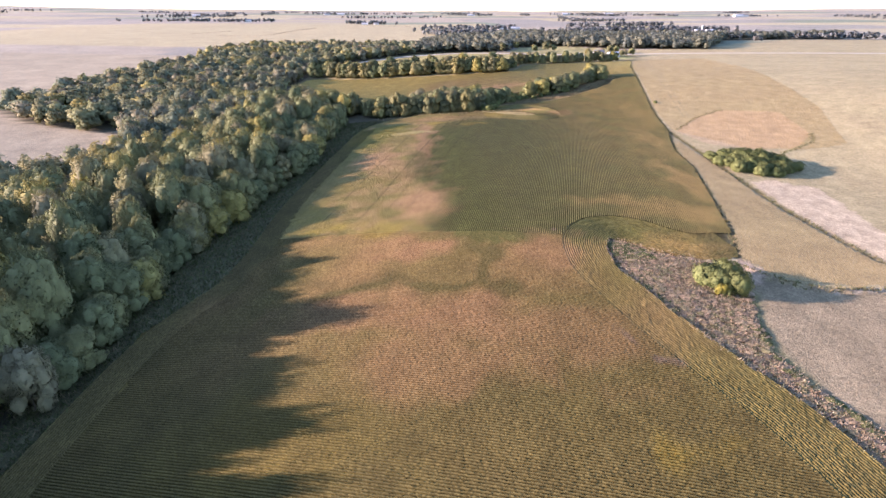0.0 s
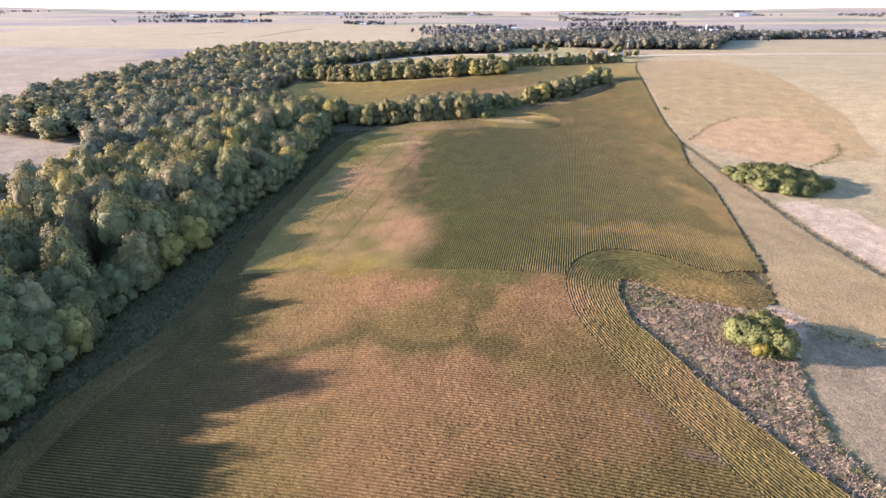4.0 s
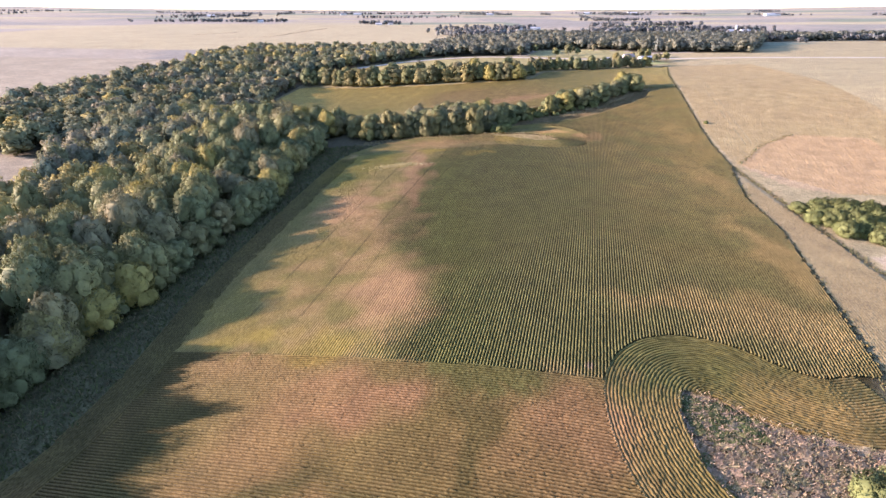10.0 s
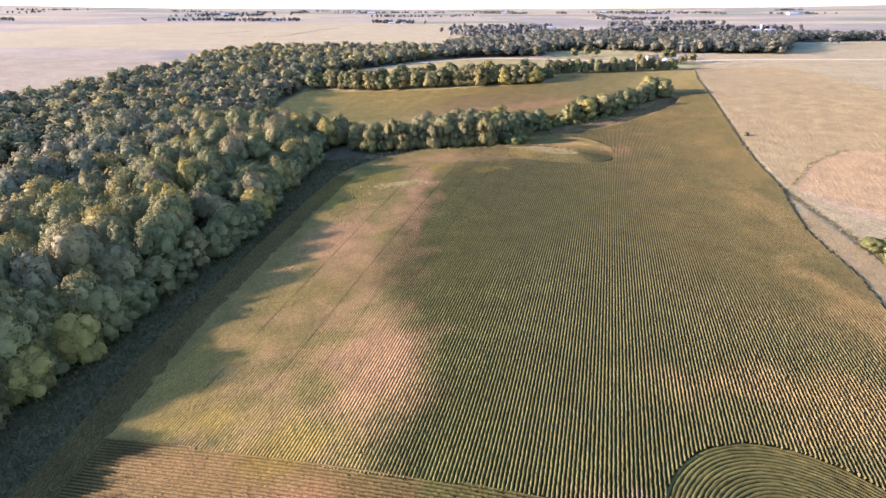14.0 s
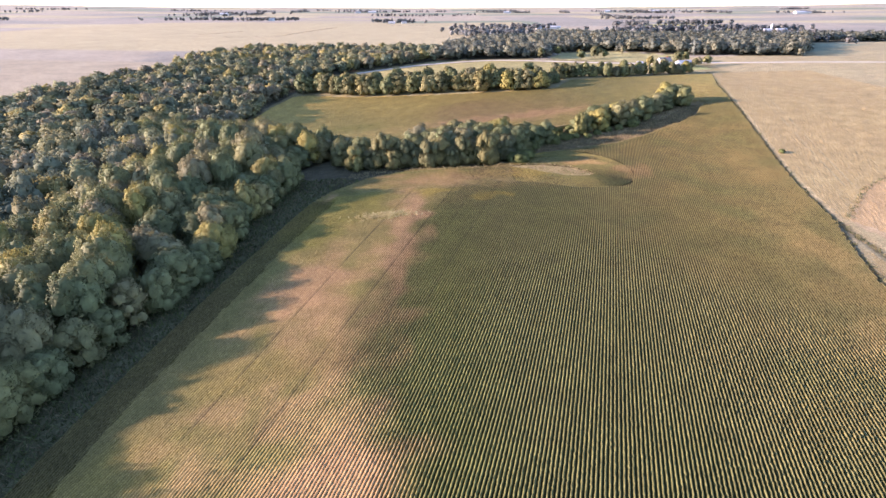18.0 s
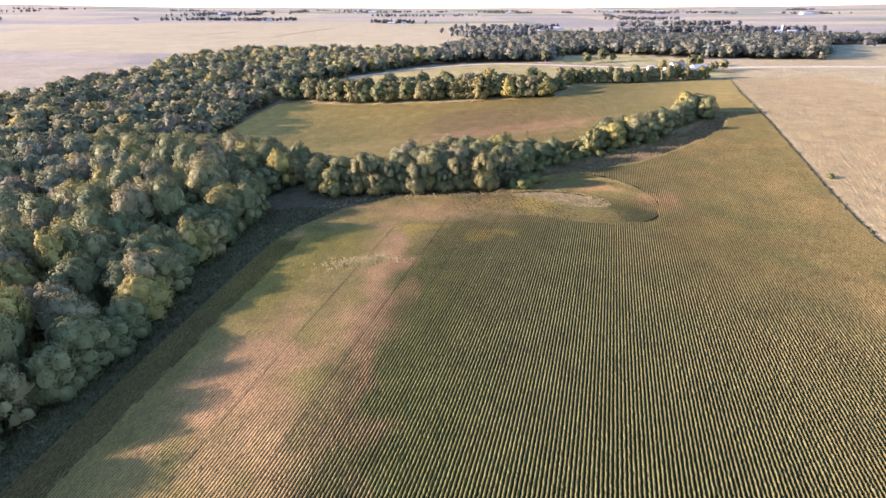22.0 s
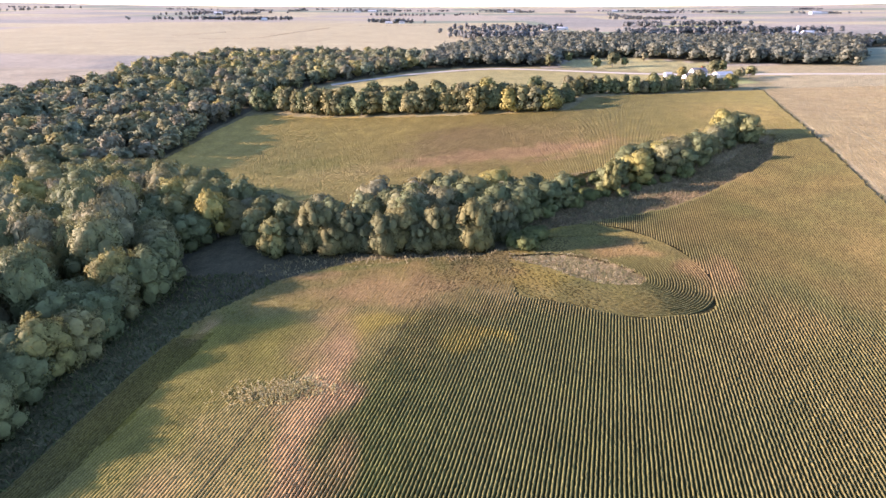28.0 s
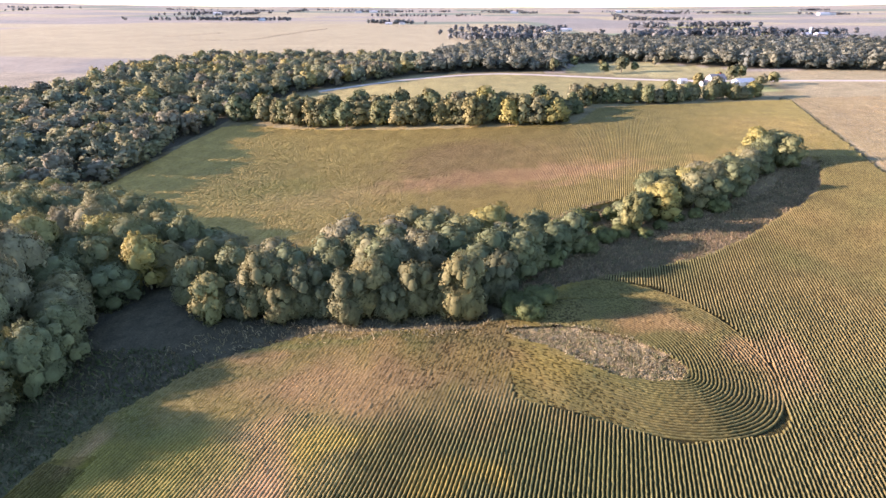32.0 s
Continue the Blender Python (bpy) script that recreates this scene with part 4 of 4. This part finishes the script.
def within(poly, sets):
    p = np.vstack(sets)
    return p[inside(p[:, 0], p[:, 1], poly)]


WEED_TINTS = [(0.24, 0.19, 0.135), (0.22, 0.18, 0.135), (0.25, 0.195, 0.14), (0.205, 0.18, 0.115), (0.18, 0.17, 0.10), (0.245, 0.185, 0.14), (0.30, 0.24, 0.17)]
WEED_TINTS = [tuple(1.4 * np.array(c) * (1.02, 1.0, 0.92)) for c in WEED_TINTS]
far_trees("gully_weeds", scattered(DITCH, 2.0, 91, 0.45), 0.28, 1.3, 70, 0.22, WEED_TINTS, "tangle of grey-brown dry weeds filling the gully", 92, 4, "weeds", WEEDS, 0.15, 0)
far_trees("gully_weeds", within(DITCH, [along(DITCH_WEST[5:], 1.0, 1.6, 93), along([(98, 126), (95, 112), (97, 100), (104, 84), (114, 60)], 0.8, 0.8, 94), scattered([(70, 172), (77, 170), (84, 163), (82, 159), (74, 158), (68, 162)], 1.5, 95)]),
          0.34, 1.2, 60, 0.22, [(0.12, 0.15, 0.06), (0.14, 0.16, 0.065), (0.17, 0.175, 0.075)], "green weeds on the gully's banks", 96, 4, "weeds", WEEDS, 0.15, 0)
far_trees("pocket_grass", scattered(POCKET, 2.0, 97, 0.45), 0.3, 0.9, 50, 0.2, [(0.36, 0.30, 0.16), (0.33, 0.28, 0.15), (0.23, 0.22, 0.095), (0.40, 0.33, 0.19)], "pale tall grass and weeds in a bend of the rows", 98, 4, "weeds", WEEDS, 0.15, 0)
GAP = [(60, 428), (76, 442), (103, 451), (123, 458), (140, 468), (154, 479), (173, 493), (190, 510), (200, 528), (196, 538), (170, 508), (138, 488), (108, 474), (112, 506), (96, 503), (62, 474), (70, 462), (66, 446)]
tufts("strip_weeds", scattered(GAP, 1.1, 111, 0.45), 0.3, 1.1, [(0.21, 0.18, 0.10), (0.28, 0.22, 0.125), (0.36, 0.275, 0.15), (0.17, 0.165, 0.085), (0.25, 0.195, 0.12)],
      "brown and green weeds between the tree belts", 112, 9, 0.55, 0.6)
tufts("gully_weeds", scattered(DITCH, 0.95, 113, 0.45), 0.25, 0.8, [tuple(1.1 * np.array(c)) for c in WEED_TINTS] + [(0.17, 0.17, 0.09)], "leaning dry stalks of the gully", 114, 11, 0.55, 0.5)
tufts("pocket_grass", scattered(POCKET, 0.6, 115, 0.45), 0.25, 0.7, [(0.40, 0.335, 0.19), (0.36, 0.30, 0.16), (0.26, 0.25, 0.11), (0.46, 0.38, 0.22)], "leaning pale grass in a bend of the rows", 116, 9, 0.4, 0.55)
tufts("fence_weeds", np.vstack([along(EAST, 0.6, 0.55, 99), along(CREEK, 0.6, 0.5, 100), along([(107, 156), (114, 148), (119, 144), (126, 141), (138, 139), (165, 138)], 0.6, 0.5, 101),
                                along([(178, 345), (205, 376), (234, 392)], 1.2, 0.5, 102), along([(256, 326), (250, 312), (230, 299), (215, 290)], 0.8, 0.8, 103)]),
      0.3, 0.8, [(0.17, 0.165, 0.075), (0.22, 0.18, 0.09), (0.14, 0.14, 0.065)], "dark weeds in the field boundaries", 104)
tufts("margin_grass", scattered(SEAM, 1.5, 105), 0.4, 1.2, [(0.10, 0.118, 0.05), (0.085, 0.10, 0.045), (0.135, 0.13, 0.065), (0.115, 0.14, 0.05), (0.19, 0.165, 0.09)], "rank grass between corn and woods", 106, 4, 0.8)
tufts("margin_grass", scattered([(-30, 415), (50, 415), (66, 440), (112, 466), (192, 514), (212, 532), (195, 540), (112, 474), (84, 462), (60, 428), (-18, 427)], 2.2, 107), 0.3, 1.0,
      [(0.28, 0.235, 0.12), (0.24, 0.205, 0.10), (0.33, 0.275, 0.15)], "dry grass along the tree belt", 108, 4, 0.8)
tufts("pale_weeds", np.array([(2, 355)]) + np.random.default_rng(109).normal(0, 1, (420, 2)) * (5.5, 1.8), 0.35, 0.75, [(0.38, 0.33, 0.16), (0.31, 0.28, 0.12), (0.42, 0.36, 0.19)], "patch of pale weeds among the corn", 110, 5, 0.4)

# ---------------------------------------------------------------- road and buildings


def ribbon(name, line, wide, material, label, lift=0.25):
    p = spaced(rounded(line, 3), 6.0)
    d = np.gradient(p, axis=0)
    d = d / np.hypot(d[:, 0], d[:, 1])[:, None]
    nrm = np.column_stack([d[:, 1], -d[:, 0]])
    rows = []
    for off, drop in ((-wide / 2 - 1.2, -0.5), (-wide / 2, 0), (0, 0.12), (wide / 2, 0), (wide / 2 + 1.2, -0.5)):
        q = p + nrm * off
        rows.append(np.column_stack([q, height(p[:, 0], p[:, 1]) + lift + drop]))
    v = np.stack(rows, 1)
    n = np.arange(len(p) * 5).reshape(-1, 5)
    q = np.stack([n[:-1, :-1], n[:-1, 1:], n[1:, 1:], n[1:, :-1]], -1).reshape(-1, 4)
    return tagged(new(name, mesh_of(name, v.reshape(-1, 3), q, material, smooth=True)), label, "road", kind="structure")


ribbon("road", ROAD, 6.0, GRAVEL, "pale gravel road along the far fields")
ribbon("track", [(256, 806), (264, 790), (272, 775), (290, 762)], 4.0, GRAVEL, "pale gravel farm track to the yard", 0.2)


def solid(name, verts, faces, material, parent, label=""):
    me = bpy.data.meshes.new(name)
    me.from_pydata(verts, [], faces)
    me.materials.append(material)
    me.update()
    return part(name, me, parent, label)


def block(x0, y0, z0, x1, y1, z1):
    v = [(x, y, z) for z in (z0, z1) for x, y in ((x0, y0), (x1, y0), (x1, y1), (x0, y1))]
    return v, [(0, 3, 2, 1), (4, 5, 6, 7), (0, 1, 5, 4), (1, 2, 6, 5), (2, 3, 7, 6), (3, 0, 4, 7)]


def building(name, x, y, turn, long, deep, eaves, rise, wall, roof, label, windows=0, door=2.2, chimney=False, category="house"):
    """A gabled building: walls, roof with eaves, windows, door."""
    top = new(name)
    a, b = long / 2, deep / 2
    v = [(-a, -b, -1), (a, -b, -1), (a, b, -1), (-a, b, -1), (-a, -b, eaves), (a, -b, eaves), (a, b, eaves), (-a, b, eaves), (-a, 0, eaves + rise), (a, 0, eaves + rise)]
    solid("wall", v, [(0, 1, 5, 4), (2, 3, 7, 6), (1, 2, 6, 9, 5), (3, 0, 4, 8, 7)], wall, top)
    o, t, k = 0.5, 0.25, rise / b
    rv = []
    for z in (0.02, t):
        rv += [(-a - o, -b - o, eaves - o * k + z), (a + o, -b - o, eaves - o * k + z), (a + o, 0, eaves + rise + z), (-a - o, 0, eaves + rise + z), (a + o, b + o, eaves - o * k + z), (-a - o, b + o, eaves - o * k + z)]
    solid("roof", rv, [(6, 7, 8, 9), (9, 8, 10, 11), (1, 0, 3, 2), (2, 3, 5, 4), (0, 1, 7, 6), (4, 5, 11, 10), (1, 2, 8, 7), (2, 4, 10, 8), (3, 0, 6, 9), (5, 3, 9, 11)], roof, top)
    solid("door", *block(-0.5 * door, -b - 0.06, 0, 0.5 * door, -b + 0.02, max(2.1, door * 0.9)), DOORWOOD, top)
    for n in range(windows):
        wx = -a + (n + 0.5) * long / windows
        if abs(wx) > door * 0.6 + 0.6:
            w = solid("window", *block(wx - 0.5, -b - 0.05, 1.0, wx + 0.5, -b + 0.02, 2.4), DARKGLASS, top)
            solid("sill", *block(wx - 0.6, -b - 0.12, 0.88, wx + 0.6, -b + 0.02, 0.99), WHITE, w)
        if eaves > 4.5:
            w = solid("window", *block(wx - 0.5, -b - 0.05, 3.7, wx + 0.5, -b + 0.02, 5.0), DARKGLASS, top)
            solid("sill", *block(wx - 0.6, -b - 0.12, 3.58, wx + 0.6, -b + 0.02, 3.69), WHITE, w)
    if chimney:
        solid("chimney", *block(a * 0.5 - 0.4, -0.4, eaves + rise * 0.6, a * 0.5 + 0.4, 0.4, eaves + rise + 1.1), REDWALL, top)
    top.matrix_basis = Matrix.Translation((x, y, float(soil(x, y)))) @ Matrix.Rotation(radians(turn), 4, "Z")
    return tagged(top, label, category)


def silo(x, y, r, h, label):
    top = new("silo")
    v, q = joined([tube((0, 0, -0.5), (0, 0, h), r, r, 20)])
    part("shell", mesh_of("shell", v, q, CONCRETE, smooth=True), top)
    v, q = joined([tube((0, 0, h * 1.0 + r * k * 0.2), (0, 0, h + r * (k + 1) * 0.2), r * math.cos(k * 0.3), r * math.cos(k * 0.3 + 0.3), 20) for k in range(5)])
    part("dome", mesh_of("dome", v, q, METALROOF, smooth=True), top)
    top.matrix_basis = Matrix.Translation((x, y, float(soil(x, y))))
    return tagged(top, label, "silo")


building("farmhouse", 268, 776, 12, 13, 9, 5.6, 3.2, WHITE, GREYROOF, "white two-storey farmhouse with a grey roof", 4, 1.1, True)
building("porch_wing", 258, 775, 12, 6, 7, 3.0, 1.8, WHITE, GREYROOF, "low white wing beside the farmhouse", 2, 1.0)
building("machine_shed", 285, 764, 20, 17, 10, 4.2, 2.4, WHITE, METALROOF, "long white machine shed with a pale metal roof", 0, 4.0, category="shed")
building("small_shed", 246, 789, 5, 6, 5, 2.6, 1.4, WHITE, METALROOF, "small white shed beside the road", 0, 1.8, category="shed")
building("cottage", -152, 1003, 25, 9, 7, 3.2, 2.2, WHITE, GREYROOF, "small white house at the edge of far woods", 2, 1.0)
FARMS = [(806, 1545, 10, 20, 11, 4, "barn"), (840, 1548, 10, 22, 12, 4, "barn"), (860, 1570, -10, 16, 10, 4, "shed"), (322, 1745, 0, 26, 12, 5, "barn"), (288, 1740, 20, 16, 11, 5, "house"),
         (345, 1762, 5, 14, 9, 4, "shed"), (-150, 2160, 0, 22, 12, 4, "shed"), (-108, 2165, 10, 18, 11, 5, "house")]
FAR_FARMS = [(-430, 3950, 0, 50, 22, 7, "barn"), (-520, 3930, 15, 40, 18, 7, "house"), (1420, 4000, 0, 60, 26, 8, "barn"), (1130, 4050, 0, 50, 24, 8, "barn"), (-1150, 3300, 0, 40, 20, 7, "barn"),
             (-640, 2420, 0, 24, 14, 6, "barn"), (1950, 3300, 10, 60, 24, 8, "barn"), (2010, 3330, 0, 40, 18, 8, "house"), (430, 3800, 0, 46, 20, 7, "barn")]
for x, y, t, a, b, e, n in FARMS + FAR_FARMS:
    building("far_" + n, x, y, t, a, b, e, e * 0.6, WHITE, METALROOF if n != "house" else GREYROOF, "white %s of a distant farmstead" % n, 0, 3.0, category=n)
silo(826, 1562, 2.6, 14, "tall pale concrete silo of a distant farm")

yard_kinds = [kind(lambda s=s, h=h, w=w, m=m: tree("yard_tree", s, h, w, 7, 700, 1.1, m, "leafy tree of the farmyard")) for s, h, w, m in ((121, 12, 5.5, OAK), (122, 14, 6.5, COTTONWOOD))]
plant(yard_kinds, [(276, 782), (293, 800), (304, 806), (284, 806), (300, 762), (312, 770), (262, 760), (250, 768), (292, 752)], "trees of the farmyard", 123, (0.6, 1.0))
plant(yard_kinds, [(150, 874), (205, 905), (216, 868), (228, 866), (232, 905), (262, 905), (178, 912), (196, 858)], "trees of the meadow", 124, (0.5, 1.1))

# far trees: around the farmsteads, along streams and field edges of the plain
r = np.random.default_rng(130)
GROVES = [(825, 1580, 40, 45, 14), (-128, 2185, 34, 40, 10), (305, 1765, 24, 40, 12), (-640, 2430, 40, 60, 12), (-900, 2520, 60, 130, 10), (-470, 3990, 50, 70, 20), (1290, 4060, 60, 160, 30),
          (-1150, 3330, 40, 80, 20), (1980, 3350, 50, 80, 20), (430, 3830, 50, 80, 20), (900, 2700, 50, 70, 18)]
NEAR_GROVES = [(560, 1560, 50, 50, 16), (640, 1590, 40, 50, 14), (470, 1480, 60, 35, 30), (120, 1420, 50, 30, 30), (200, 1380, 60, 50, 22), (520, 500, 14, 16, 8), (740, 1240, 60, 90, 14), (950, 1200, 60, 80, 12),
               (600, 1900, 40, 30, 22), (770, 1900, 50, 50, 20), (715, 1590, 40, 40, 20), (180, 1700, 60, 60, 60), (610, 1180, 70, 50, 40), (680, 1330, 60, 50, 40)]
spots = [np.array((x, y)) + r.normal(0, 1, (n, 2)) * (sx, sy) for x, y, n, sx, sy in GROVES + NEAR_GROVES]
for k in range(30):
    x, y, a = r.uniform(-3800, 3800), r.uniform(2300, 4700), r.choice([0.05, 1.5])
    n = r.integers(15, 45)
    s = r.uniform(-1, 1, n) * r.uniform(60, 300)
    spots.append(np.column_stack([x + s * math.cos(a), y + s * math.sin(a)]) + r.normal(0, 8, (n, 2)))
for line in ([(-430, 1350), (-322, 1361), (-319, 1552), (-278, 1831)], [(-520, 1436), (-496, 1520), (-470, 1600)], [(-230, 1975), (-14, 1993), (150, 2002)]):
    tufts("hedge_weeds", along(line, 5, 1.5, 140), 0.8, 2.2, [(0.20, 0.17, 0.11), (0.17, 0.15, 0.10)], "dark weedy line between distant fields", 141, 5, 1.5)
far_trees("far_trees", np.concatenate(spots), 12, 7.0, 40, 4.2, HAZE_BLUES, "scattered trees and groves of the distant plain, haze painted into their tint", 131)
